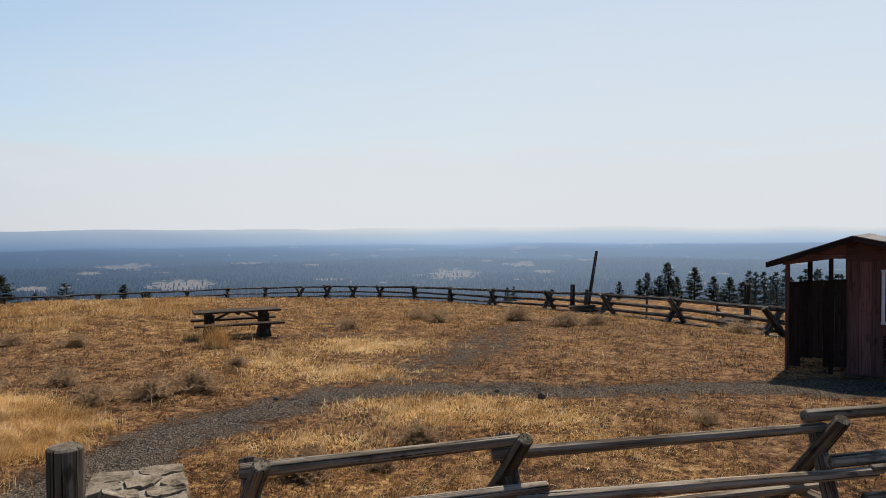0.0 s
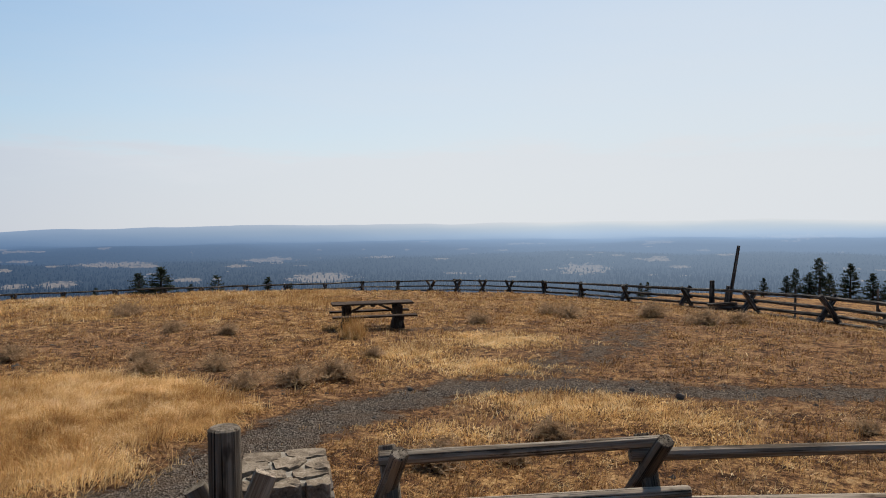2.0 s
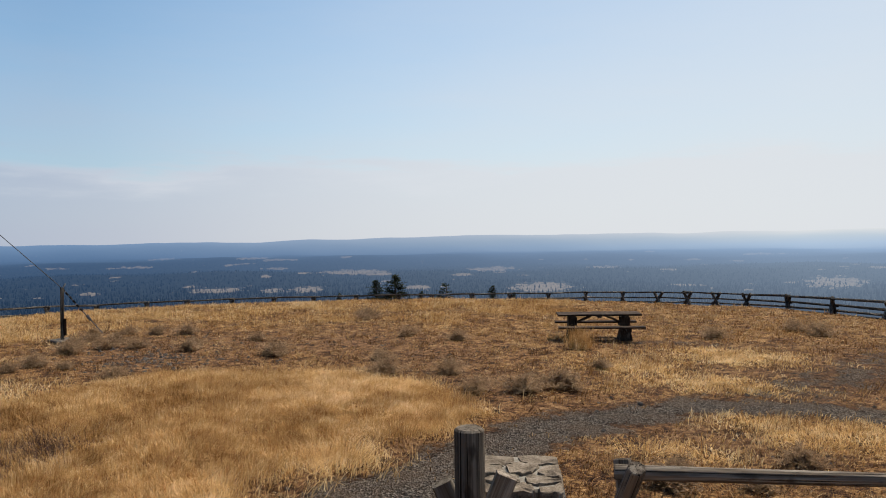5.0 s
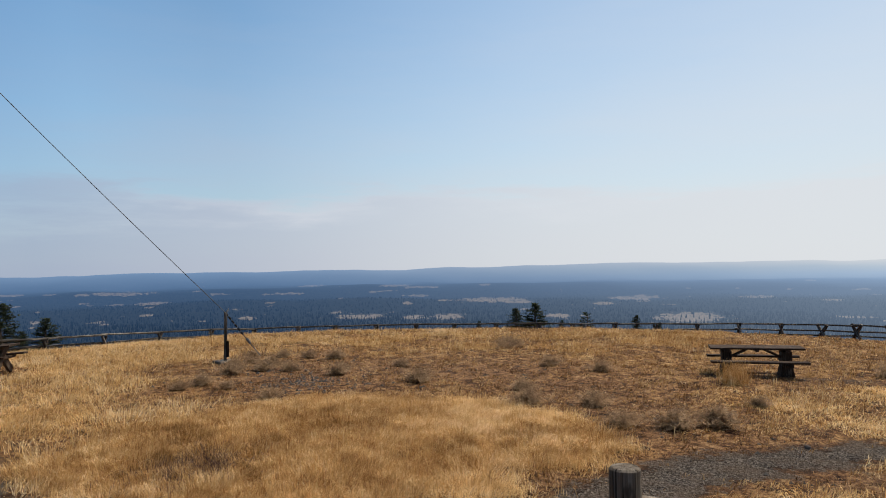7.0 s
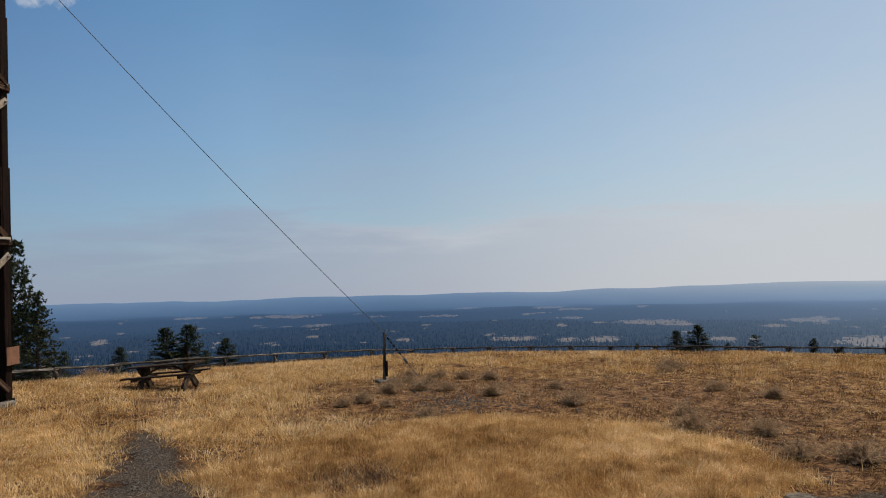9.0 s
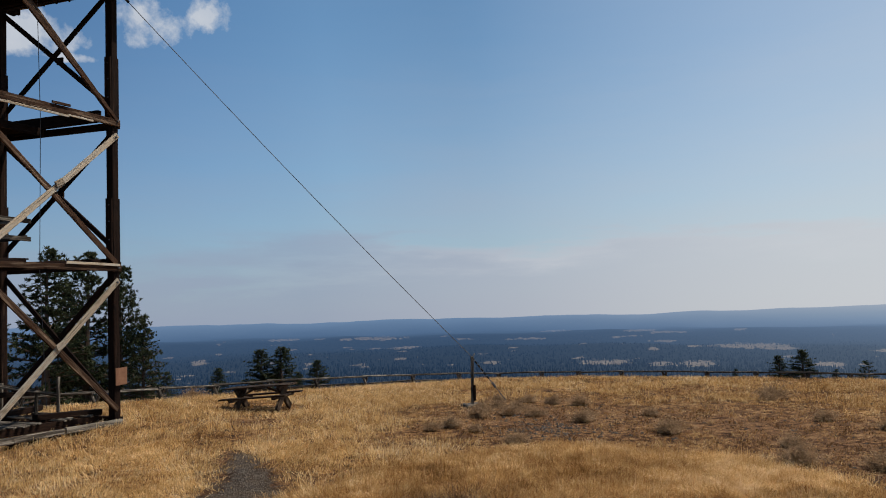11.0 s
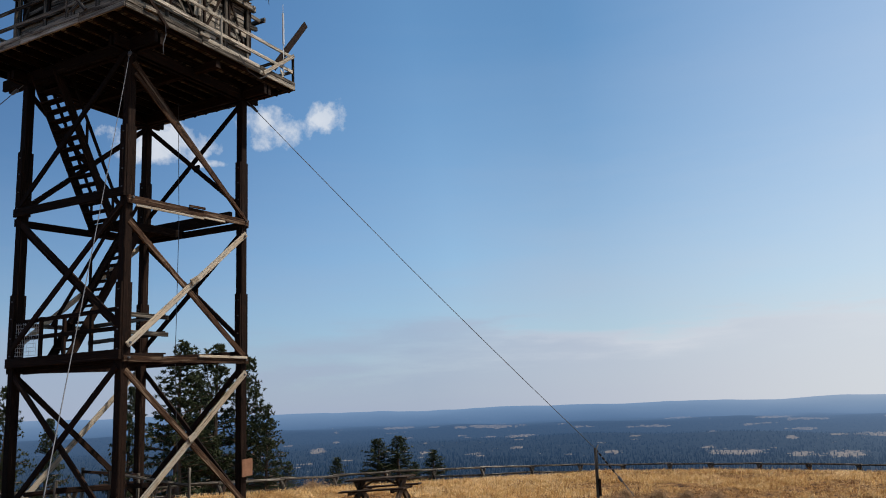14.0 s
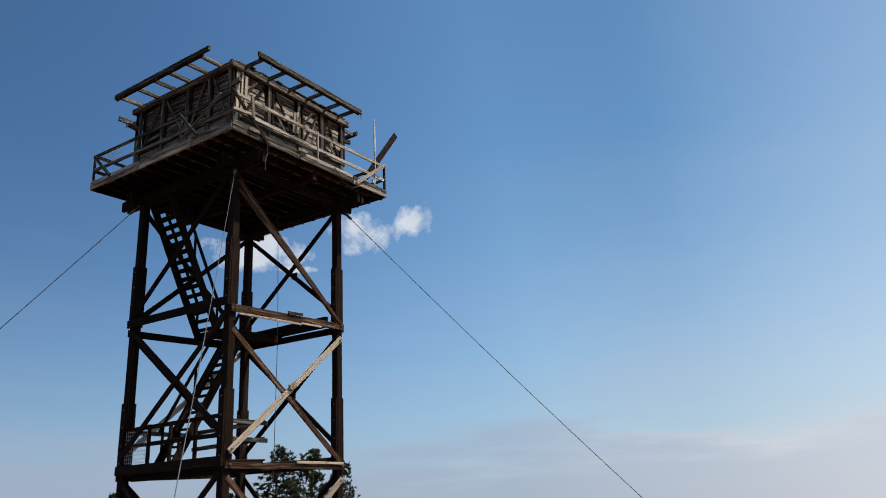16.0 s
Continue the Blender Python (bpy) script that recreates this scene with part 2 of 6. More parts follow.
M_RAIL = wood("grey fence log", (0.07, 0.05, 0.034), (0.205, 0.152, 0.105), (0.44, 0.355, 0.265), 0.46, checks=0.36)
M_BUCK = wood("dark grey peeled pole", (0.045, 0.034, 0.025), (0.145, 0.108, 0.077), (0.31, 0.25, 0.185), 0.34, checks=0.38)
M_FARRAIL = wood("dark fence log", (0.026, 0.022, 0.018), (0.08, 0.067, 0.055), (0.30, 0.262, 0.215), 0.22)
M_POST = wood("grey post", (0.075, 0.054, 0.036), (0.225, 0.172, 0.122), (0.36, 0.292, 0.22), 0.42, checks=0.36)
M_TOWER = wood("dark stained timber", (0.006, 0.004, 0.003), (0.025, 0.0125, 0.008), (0.06, 0.035, 0.023), 0.02)
M_GIRT = wood("brown board", (0.02, 0.0105, 0.0065), (0.07, 0.037, 0.022), (0.22, 0.15, 0.10), 0.2)
M_NEW = wood("pale new board", (0.27, 0.205, 0.14), (0.44, 0.355, 0.26), (0.44, 0.395, 0.33), 0.35)
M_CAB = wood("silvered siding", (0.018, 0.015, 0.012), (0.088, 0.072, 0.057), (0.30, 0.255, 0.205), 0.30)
# paler twin of the siding; on the cab's sunny bays it paints in sunlight
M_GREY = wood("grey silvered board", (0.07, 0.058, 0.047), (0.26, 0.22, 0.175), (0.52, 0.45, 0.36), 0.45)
M_BARE = wood("bare flaked board", (0.17, 0.135, 0.10), (0.33, 0.275, 0.21), (0.42, 0.36, 0.29), 0.4)
M_TABLE = wood("brown table plank", (0.02, 0.012, 0.008), (0.066, 0.042, 0.027), (0.15, 0.112, 0.082), 0.2)
M_SIDING = wood("red-brown siding", (0.13, 0.060, 0.049), (0.205, 0.098, 0.080), (0.25, 0.138, 0.115), 0.15)
M_BROWN = wood("dark brown paint", (0.022, 0.013, 0.010), (0.05, 0.03, 0.022), (0.08, 0.05, 0.04), 0.1)
M_STONE = mottled("tan flagstone", [(0.05, 0.037, 0.027), (0.165, 0.126, 0.088), (0.31, 0.25, 0.187)], 6.0, relief=0.025)
M_MORTAR = mottled("pale mortar", [(0.17, 0.146, 0.115), (0.33, 0.29, 0.235)], 14.0)
M_ROCK = mottled("dark basalt", [(0.06, 0.052, 0.046), (0.15, 0.125, 0.105)], 9.0)
M_CONCRETE = mottled("old concrete", [(0.07, 0.06, 0.05), (0.17, 0.15, 0.125)], 5.0)
M_SHINGLE = mottled("grey shingle", [(0.13, 0.115, 0.105), (0.28, 0.25, 0.225)], 8.0)
M_RUST = mottled("rusted sheet", [(0.17, 0.085, 0.05), (0.30, 0.155, 0.095)], 7.0)
M_WHITE = mottled("white paint", [(0.55, 0.53, 0.5), (0.78, 0.76, 0.72)], 7.0)
M_DARK = mottled("dark void", [(0.012, 0.011, 0.010), (0.03, 0.026, 0.022)], 7.0)
M_STEEL = mottled("steel cable", [(0.07, 0.07, 0.073), (0.12, 0.12, 0.125)], 1.0, rough=0.6, relief=0.0001)
M_ALU = mottled("pale metal", [(0.5, 0.5, 0.5), (0.7, 0.7, 0.7)], 30.0, rough=0.4, relief=0.001)
M_GRASS = foliage("dry grass", [(0.075, 0.032, 0.012), (0.27, 0.127, 0.042), (0.49, 0.30, 0.12), (0.80, 0.60, 0.33)], 0.36)
M_MAT = foliage("matted straw", [(0.045, 0.02, 0.009), (0.17, 0.082, 0.033), (0.43, 0.255, 0.105), (0.76, 0.57, 0.32)], 0.3)
M_PALE = foliage("pale straw", [(0.29, 0.142, 0.048), (0.57, 0.335, 0.122), (0.82, 0.57, 0.27), (0.93, 0.74, 0.46)], 0.46)
M_TALL = foliage("tall blond grass", [(0.12, 0.051, 0.019), (0.375, 0.194, 0.062), (0.64, 0.405, 0.165), (0.87, 0.67, 0.40)], 0.39)
M_WEED = foliage("brown weed", [(0.085, 0.04, 0.02), (0.18, 0.09, 0.038), (0.28, 0.16, 0.07)], 0.3)
M_DEADWEED = foliage("purplish dead weed", [(0.05, 0.028, 0.022), (0.12, 0.07, 0.055), (0.21, 0.135, 0.10)], 0.25)
M_SHADE_LITTER = foliage("litter and painted shade flecks", [(0.022, 0.012, 0.007), (0.06, 0.031, 0.016), (0.13, 0.07, 0.034)], 0.12)
M_SAGE = foliage("sagebrush", [(0.135, 0.085, 0.047), (0.35, 0.228, 0.128), (0.55, 0.388, 0.235)], 0.5)
M_NEEDLE = foliage("conifer needles", [(0.02, 0.027, 0.016), (0.042, 0.052, 0.026), (0.085, 0.09, 0.042)], 0.2)
# haze put into the needle colour: lighter and bluer for the farther wood
M_HAZED = foliage("blue-green needles with painted haze", [(0.05, 0.068, 0.066), (0.085, 0.108, 0.10), (0.13, 0.155, 0.14)], 0.3)
M_BARK = mottled("conifer bark", [(0.05, 0.035, 0.025), (0.11, 0.08, 0.06)], 6.0)


def ground_material():
    m, nt, bsdf = material("dry hilltop ground")
    co = nt.nodes.new("ShaderNodeTexCoord").outputs["Object"]

    def att(name):
        a = nt.nodes.new("ShaderNodeAttribute")
        a.attribute_name = name
        return a.outputs["Fac"]

    n_mid = node(nt, "ShaderNodeTexNoise", Vector=co, Scale=1.7, Detail=8.0, Roughness=0.7)
    n_fine = node(nt, "ShaderNodeTexNoise", Vector=co, Scale=16.0, Detail=6.0, Roughness=0.75)
    n_clod = node(nt, "ShaderNodeTexNoise", Vector=co, Scale=5.5, Detail=7.0, Roughness=0.75)
    blend = calc(nt, "MULTIPLY_ADD", n_clod.outputs[0], 0.4, calc(nt, "MULTIPLY_ADD", n_mid.outputs[0], 0.3, calc(nt, "MULTIPLY", n_fine.outputs[0], 0.3)))
    straw = ramp(nt, blend, [(0.425, (0.014, 0.007, 0.004)), (0.485, (0.09, 0.041, 0.018)), (0.535, (0.28, 0.15, 0.056)), (0.615, (0.51, 0.34, 0.16))])
    soil = ramp(nt, blend, [(0.42, (0.014, 0.0075, 0.005)), (0.495, (0.115, 0.056, 0.026)), (0.61, (0.33, 0.195, 0.095))])
    bare = calc(nt, "MULTIPLY", att("bare"), ramp(nt, n_mid.outputs[0], [(0.38, (0.0,)), (0.55, (1.0,))]))
    verge = ramp(nt, calc(nt, "MULTIPLY_ADD", calc(nt, "SUBTRACT", n_mid.outputs[0], 0.5), 0.8, att("gravel")), [(0.14, (0.0,)), (0.4, (0.6,))])
    c = mixc(nt, calc(nt, "MAXIMUM", bare, verge), straw, soil)
    spots = ramp(nt, node(nt, "ShaderNodeTexNoise", Vector=co, Scale=3.4, Detail=5.0, Roughness=0.75).outputs[0], [(0.36, (1.0,)), (0.43, (0.0,))])
    c = mixc(nt, calc(nt, "MULTIPLY", spots, 0.65), c, (0.03, 0.017, 0.01))
    # gravel of small crushed basalt
    vor = node(nt, "ShaderNodeTexVoronoi", Vector=co, Scale=42.0)
    stone = ramp(nt, node(nt, "ShaderNodeSeparateColor", i0=vor.outputs["Color"]).outputs[0], [(0.0, (0.02, 0.0155, 0.012)), (0.5, (0.085, 0.068, 0.053)), (1.0, (0.32, 0.262, 0.205))])
    dust = ramp(nt, n_mid.outputs[0], [(0.40, (0.0,)), (0.66, (0.7,))])
    stone = mixc(nt, dust, stone, (0.17, 0.112, 0.07))
    g = calc(nt, "ADD", att("gravel"), calc(nt, "MULTIPLY", calc(nt, "SUBTRACT", n_mid.outputs[0], 0.5), 2.5))
    g = ramp(nt, calc(nt, "MULTIPLY_ADD", calc(nt, "SUBTRACT", n_fine.outputs[0], 0.5), 0.9, g), [(0.42, (0.0,)), (0.58, (1.0,))])
    c = mixc(nt, g, c, stone)
    nt.links.new(c, bsdf.inputs["Base Color"])
    bsdf.inputs["Roughness"].default_value = 0.95
    h = mixc(nt, g, blend, calc(nt, "MULTIPLY_ADD", vor.outputs["Distance"], 0.8, calc(nt, "MULTIPLY", n_fine.outputs[0], 0.6)))
    bump(nt, bsdf, h, 1.0, 0.12)
    return m


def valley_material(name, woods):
    """Far country, its smoke haze painted in: surfaces glow more the farther off, and more towards the sun."""
    m, nt, bsdf = material(name)
    co = nt.nodes.new("ShaderNodeTexCoord").outputs["Object"]
    sp = node(nt, "ShaderNodeSeparateXYZ", i0=co)
    dist = calc(nt, "SQRT", calc(nt, "ADD", calc(nt, "POWER", sp.outputs[0], 2.0), calc(nt, "POWER", sp.outputs[1], 2.0)))
    side = calc(nt, "DIVIDE", calc(nt, "MULTIPLY", sp.outputs[0], -1.0), dist)       # 1 in the west, 0 in the north
    n = node(nt, "ShaderNodeTexNoise", Vector=co, Scale=0.016, Detail=8.0, Roughness=0.72)
    if woods:
        own = nt.nodes.new("ShaderNodeNewGeometry").outputs["Random Per Island"]
        c = ramp(nt, calc(nt, "MULTIPLY_ADD", own, 0.6, calc(nt, "MULTIPLY", n.outputs[0], 0.4)), [(0.2, (0.003, 0.005, 0.005)), (0.55, (0.016, 0.022, 0.02)), (0.8, (0.055, 0.058, 0.046))])
    else:
        a = nt.nodes.new("ShaderNodeAttribute")
        a.attribute_name = "field"
        # clearings lie as ragged strips round the hill
        bearing = calc(nt, "ARCTAN2", sp.outputs[0], sp.outputs[1])
        strip = nt.nodes.new("ShaderNodeCombineXYZ")
        nt.links.new(calc(nt, "MULTIPLY", bearing, 75.0), strip.inputs[0])
        nt.links.new(calc(nt, "DIVIDE", 60000.0, dist), strip.inputs[1])
        s1 = node(nt, "ShaderNodeTexNoise", Vector=strip.outputs[0], Scale=1.0, Detail=7.0, Roughness=0.72)
        s2 = node(nt, "ShaderNodeTexNoise", Vector=strip.outputs[0], Scale=4.0, Detail=5.0, Roughness=0.8)
        forest = ramp(nt, s2.outputs[0], [(0.36, (0.008, 0.012, 0.012)), (0.52, (0.022, 0.027, 0.026)), (0.68, (0.052, 0.052, 0.045))])
        f = calc(nt, "ADD", a.outputs["Fac"], calc(nt, "MULTIPLY", calc(nt, "SUBTRACT", s1.outputs[0], 0.5), 3.4))
        straw = mixc(nt, ramp(nt, s2.outputs[0], [(0.35, (0.0,)), (0.65, (1.0,))]), (0.10, 0.075, 0.052), (0.47, 0.37, 0.265))
        c = mixc(nt, ramp(nt, f, [(0.52, (0.0,)), (0.64, (1.0,))]), forest, straw)
    nt.links.new(c, bsdf.inputs["Base Color"])
    bsdf.inputs["Roughness"].default_value = 1.0
    # painted haze: emission mixed over the surface by distance and bearing
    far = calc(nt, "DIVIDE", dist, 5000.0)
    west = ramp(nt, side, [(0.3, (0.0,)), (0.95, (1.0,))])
    haze_share = mixc(nt, west, ramp(nt, far, [(0.2, (0.52,)), (0.40, (0.70,)), (0.60, (0.83,)), (0.80, (0.92,)), (0.972, (1.0,))]), ramp(nt, far, [(0.2, (0.45,)), (0.40, (0.56,)), (0.60, (0.70,)), (0.97, (0.92,))]))
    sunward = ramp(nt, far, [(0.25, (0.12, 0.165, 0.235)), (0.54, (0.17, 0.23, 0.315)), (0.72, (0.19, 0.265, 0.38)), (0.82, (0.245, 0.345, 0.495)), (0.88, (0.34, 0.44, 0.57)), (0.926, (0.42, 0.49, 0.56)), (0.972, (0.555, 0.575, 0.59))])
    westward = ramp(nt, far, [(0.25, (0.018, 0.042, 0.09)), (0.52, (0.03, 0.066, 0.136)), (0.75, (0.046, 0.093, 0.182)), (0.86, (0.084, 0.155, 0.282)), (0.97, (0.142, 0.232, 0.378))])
    haze_glow = mixc(nt, west, sunward, westward)
    em = node(nt, "ShaderNodeEmission", Color=haze_glow, Strength=1.0)
    mix = node(nt, "ShaderNodeMixShader", i0=haze_share, i1=bsdf.outputs[0], i2=em.outputs[0])
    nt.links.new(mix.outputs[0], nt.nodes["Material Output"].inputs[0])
    return m


M_GROUND = ground_material()
M_VALLEY = valley_material("valley with painted haze", False)
M_WOODS = valley_material("woods with painted haze", True)
rng = np.random.default_rng(7)


# ---- building helpers
class Shape:
    """Vertices, faces and grain coordinates of one mesh."""

    def __init__(self):
        self.v, self.f, self.g = [], [], []

    def add(self, verts, faces, grain=None):
        n = len(self.v)
        self.v += [tuple(p) for p in verts]
        self.f += [tuple(i + n for i in q) for q in faces]
        self.g += [tuple(p) for p in (grain if grain is not None else verts)]
        return self

    def plank(self, a, b, w, t, up=(0, 0, 1), ch=0.008, bow=0.0):
        """A sawn piece from a to b, w wide across 'up', t thick along it, with worn edges."""
        a, b = Vector(a), Vector(b)
        d = (b - a).normalized()
        s = d.cross(Vector(up)).normalized()
        u = s.cross(d)
        hw, ht = w / 2, t / 2
        ring = [(-hw + ch, -ht), (hw - ch, -ht), (hw, -ht + ch), (hw, ht - ch), (hw - ch, ht), (-hw + ch, ht), (-hw, ht - ch), (-hw, -ht + ch)]
        vs, gs, off, L = [], [], rng.random() * 50, (b - a).length
        steps = 2 if bow == 0 else 5
        for k in range(steps):
            q = k / (steps - 1)
            c = a.lerp(b, q) + u * (bow * math.sin(q * math.pi))
            for x, y in ring:
                vs.append(c + s * x + u * y)
                gs.append((off + q * L, x + off, y))
        fs = [(k * 8 + i, k * 8 + (i + 1) % 8, k * 8 + 8 + (i + 1) % 8, k * 8 + 8 + i) for k in range(steps - 1) for i in range(8)]
        fs += [tuple(range(7, -1, -1)), tuple(range((steps - 1) * 8, steps * 8))]
        return self.add(vs, [q[::-1] for q in fs], gs)

    def log(self, a, b, ra, rb, n=9, rings=5, wob=0.06):
        """A peeled pole from a to b with uneven girth and eased ends."""
        a, b = Vector(a), Vector(b)
        d = (b - a).normalized()
        s = d.cross(Vector((0, 0, 1)) if abs(d.z) < 0.9 else Vector((1, 0, 0))).normalized()
        u = s.cross(d)
        L, off = (b - a).length, rng.random() * 50
        ph = rng.random(4) * 6.28
        qs = [0, 0.012 / max(L, 0.1)] + [k / rings for k in range(1, rings)] + [1 - 0.012 / max(L, 0.1), 1]
        vs, gs = [], []
        for j, q in enumerate(qs):
            r = ra + (rb - ra) * q
            if j in (0, len(qs) - 1):
                r *= 0.86
            c = a.lerp(b, q) + s * (wob * r * math.sin(q * 5 + ph[0])) + u * (wob * r * math.sin(q * 4 + ph[1]))
            for i in range(n):
                t = i / n * 6.2832
                rr = r * (1 + wob * math.sin(2 * t + ph[2] + q * 2) + 0.5 * wob * math.sin(3 * t + ph[3] - q * 5))
                vs.append(c + s * (rr * math.cos(t)) + u * (rr * math.sin(t)))
                gs.append((off + q * L, rr * math.cos(t) + off, rr * math.sin(t)))
        m = len(qs)
        fs = [(k * n + i, k * n + (i + 1) % n, k * n + n + (i + 1) % n, k * n + n + i) for k in range(m - 1) for i in range(n)]
        fs += [tuple(range(n - 1, -1, -1)), tuple(range((m - 1) * n, m * n))]
        return self.add(vs, [q[::-1] for q in fs], gs)

    def tube(self, pts, r, n=6):
        pts = [Vector(p) for p in pts]
        vs = []
        for k, p in enumerate(pts):
            d = (pts[min(k + 1, len(pts) - 1)] - pts[max(k - 1, 0)]).normalized()
            s = d.cross(Vector((0.13, 0.2, 1)) if abs(d.z) < 0.95 else Vector((1, 0, 0))).normalized()
            u = s.cross(d)
            vs += [p + s * (r * math.cos(i / n * 6.2832)) + u * (r * math.sin(i / n * 6.2832)) for i in range(n)]
        m = len(pts)
        fs = [(k * n + i, k * n + (i + 1) % n, k * n + n + (i + 1) % n, k * n + n + i) for k in range(m - 1) for i in range(n)]
        fs += [tuple(range(n - 1, -1, -1)), tuple(range((m - 1) * n, m * n))]
        return self.add(vs, [q[::-1] for q in fs])

    def slab(self, poly, z0, z1, rough=0.012, ch=0.02):
        """A stone with the outline poly, uneven top and eased edges."""
        n = len(poly)
        c = Vector((sum(p[0] for p in poly) / n, sum(p[1] for p in poly) / n, 0))
        rows = []
        for z, k in ((z0, 1.0), (z1 - ch, 1.0), (z1, 1 - ch * 2.2)):
            rows.append([(c.x + (p[0] - c.x) * k + rng.normal() * rough * 0.4, c.y + (p[1] - c.y) * k + rng.normal() * rough * 0.4, z + rng.normal() * rough * (z > z0)) for p in poly])
        vs = [p for row in rows for p in row] + [(c.x, c.y, z1 + rng.normal() * rough)]
        fs = [(k * n + i, k * n + (i + 1) % n, k * n + n + (i + 1) % n, k * n + n + i) for k in range(2) for i in range(n)]
        fs += [(2 * n + i, 2 * n + (i + 1) % n, 3 * n) for i in range(n)] + [tuple(range(n - 1, -1, -1))]
        return self.add(vs, fs)

    def rock(self, c, sx, sy, sz, seed=0):
        bm = bmesh.new()
        bmesh.ops.create_icosphere(bm, subdivisions=2, radius=1)
        vs = []
        for v in bm.verts:
            k = 1 + 0.28 * noise.noise(v.co * 1.3 + Vector((seed * 3.1, seed, 0))) + 0.12 * noise.noise(v.co * 3.1 + Vector((seed, 0, 5)))
            vs.append((c[0] + v.co.x * sx * k, c[1] + v.co.y * sy * k, c[2] + v.co.z * sz * k))
        fs = [tuple(v.index for v in f.verts) for f in bm.faces]
        bm.free()
        return self.add(vs, fs)


def mesh(name, verts, faces, mat, smooth=False, grain=None):
    me = bpy.data.meshes.new(name)
    me.from_pydata([tuple(v) for v in verts] if isinstance(verts, list) else verts.tolist(), [], faces if isinstance(faces, list) else faces.tolist())
    if grain is not None:
        at = me.attributes.new("grain", "FLOAT_VECTOR", "POINT")
        at.data.foreach_set("vector", np.array(grain, "f").ravel())
    if smooth:
        me.polygons.foreach_set("use_smooth", [True] * len(me.polygons))
    me.materials.append(mat)
    me.update()
    return me


def part(name, shape, mat, parent, label="", smooth=False):
    """One mesh object under a thing or a part."""
    ob = new(name, mesh(name, shape.v, shape.f, mat, smooth, shape.g))
    ob.parent = parent
    return tagged(ob, label) if label else ob


def thing(name, m, label, category, group="", kind=""):
    ob = new(name)
    ob.empty_display_size = 0.2
    ob.matrix_world = m
    return tagged(ob, label, category, group, kind)


def at(x, y, rz=0.0, dz=0.0, rx=0.0, ry=0.0):
    return pose(x, y, hgt(x, y) + dz, rx, ry, rz)

# ---- ground sheet
PATHS = [  # gravel: x, y, half width
    [(-5.9, 1.0, 1.2), (-6.3, 4.5, 0.95), (-6.7, 7.0, 0.70), (-6.7, 8.6, 0.66), (-6.3, 10.0, 0.62), (-5.6, 11.6, 0.56), (-4.0, 12.5, 0.6), (-1.8, 12.7, 0.42), (1.0, 13.9, 0.55), (3.2, 14.6, 1.0)],
    [(-5.3, 12.0, 0.8), (-4.8, 14.3, 1.15), (-4.2, 17.0, 1.1), (-4.4, 20.2, 0.9), (-4.2, 24.5, 0.5)],
    [(-1.5, 0.3, 0.7), (-7.0, 0.0, 0.9), (-12.1, -0.02, 0.72), (-14.6, 0.06, 0.54), (-15.9, 0.02, 0.36), (-17.2, -0.1, 0.14)],
    [(-8.6, 18.4, 0.7), (-9.6, 17.8, 0.6), (-11.6, 16.6, 0.3)],
]
BARE = [(-19.0, 9.0, 5.5), (-16.0, 12.5, 4.0), (-4.5, 16.0, 4.5), (0.5, 17.0, 4.0), (-13.0, 12.5, 3.0), (-4.5, 9.6, 1.8), (-1.5, 22.0, 5.0), (-6.9, 10.2, 1.4), (-21.5, 0.5, 1.5), (-8.9, 9.8, 1.5), (-10.5, 10.8, 2.6), (1.8, 10.6, 2.6), (-1.2, 8.0, 1.3), (4.5, 12.2, 2.4), (0.5, 14.6, 2.0), (-2.4, 14.0, 2.0), (1.0, 11.8, 3.2), (-11.0, 16.8, 1.7), (-10.0, 17.0, 1.3), (-7.6, 6.2, 1.0), (-7.6, 4.4, 1.0), (-7.9, 2.6, 0.9)]


def gravel_at(x, y, soft=1.0):
    out = np.zeros(x.shape)
    for line in PATHS:
        for (ax, ay, aw), (bx, by, bw) in zip(line, line[1:]):
            dx, dy = bx - ax, by - ay
            k = np.clip(((x - ax) * dx + (y - ay) * dy) / (dx * dx + dy * dy), 0, 1)
            d = np.hypot(x - ax - k * dx, y - ay - k * dy) - (aw + (bw - aw) * k)
            out = np.maximum(out, np.clip(0.5 - d / soft, 0, 1) * (0.46 if line is PATHS[1] or line is PATHS[3] else 0.9))
    return out


def bare_at(x, y):
    out = np.zeros(x.shape)
    for bx, by, br in BARE:
        out = np.maximum(out, np.clip(1.3 - np.hypot(x - bx, y - by) / br, 0, 1))
    return out


def polar_grid(azs, rs):
    a, r = np.meshgrid(np.radians(azs), rs, indexing="ij")
    x, y = -np.sin(a) * r, np.cos(a) * r
    n, m = a.shape
    i, j = np.meshgrid(np.arange(n), np.arange(m - 1), indexing="ij")
    k = (i + 1) % n
    quads = np.stack([i * m + j, k * m + j, k * m + j + 1, i * m + j + 1], -1).reshape(-1, 4)
    return x.ravel(), y.ravel(), quads


azs = np.concatenate([np.arange(-30, 130, 0.5), np.arange(130, 330, 8.0)])
rs = np.concatenate([[0.001, 1, 2], np.arange(3, 30, 0.22), np.arange(30, 70, 0.8), np.geomspace(70, 332, 24)])
gx, gy, quads = polar_grid(azs, rs)
ground = new("ground", mesh("ground", np.stack([gx, gy, land(gx, gy)], 1), quads[:, ::-1], M_GROUND, True))
for key, values in (("gravel", gravel_at(gx, gy)), ("bare", bare_at(gx, gy))):
    ground.data.attributes.new(key, "FLOAT", "POINT").data.foreach_set("value", values.astype("f"))
tagged(ground, "dry golden grass hilltop with grey gravel paths", "ground", kind="structure")

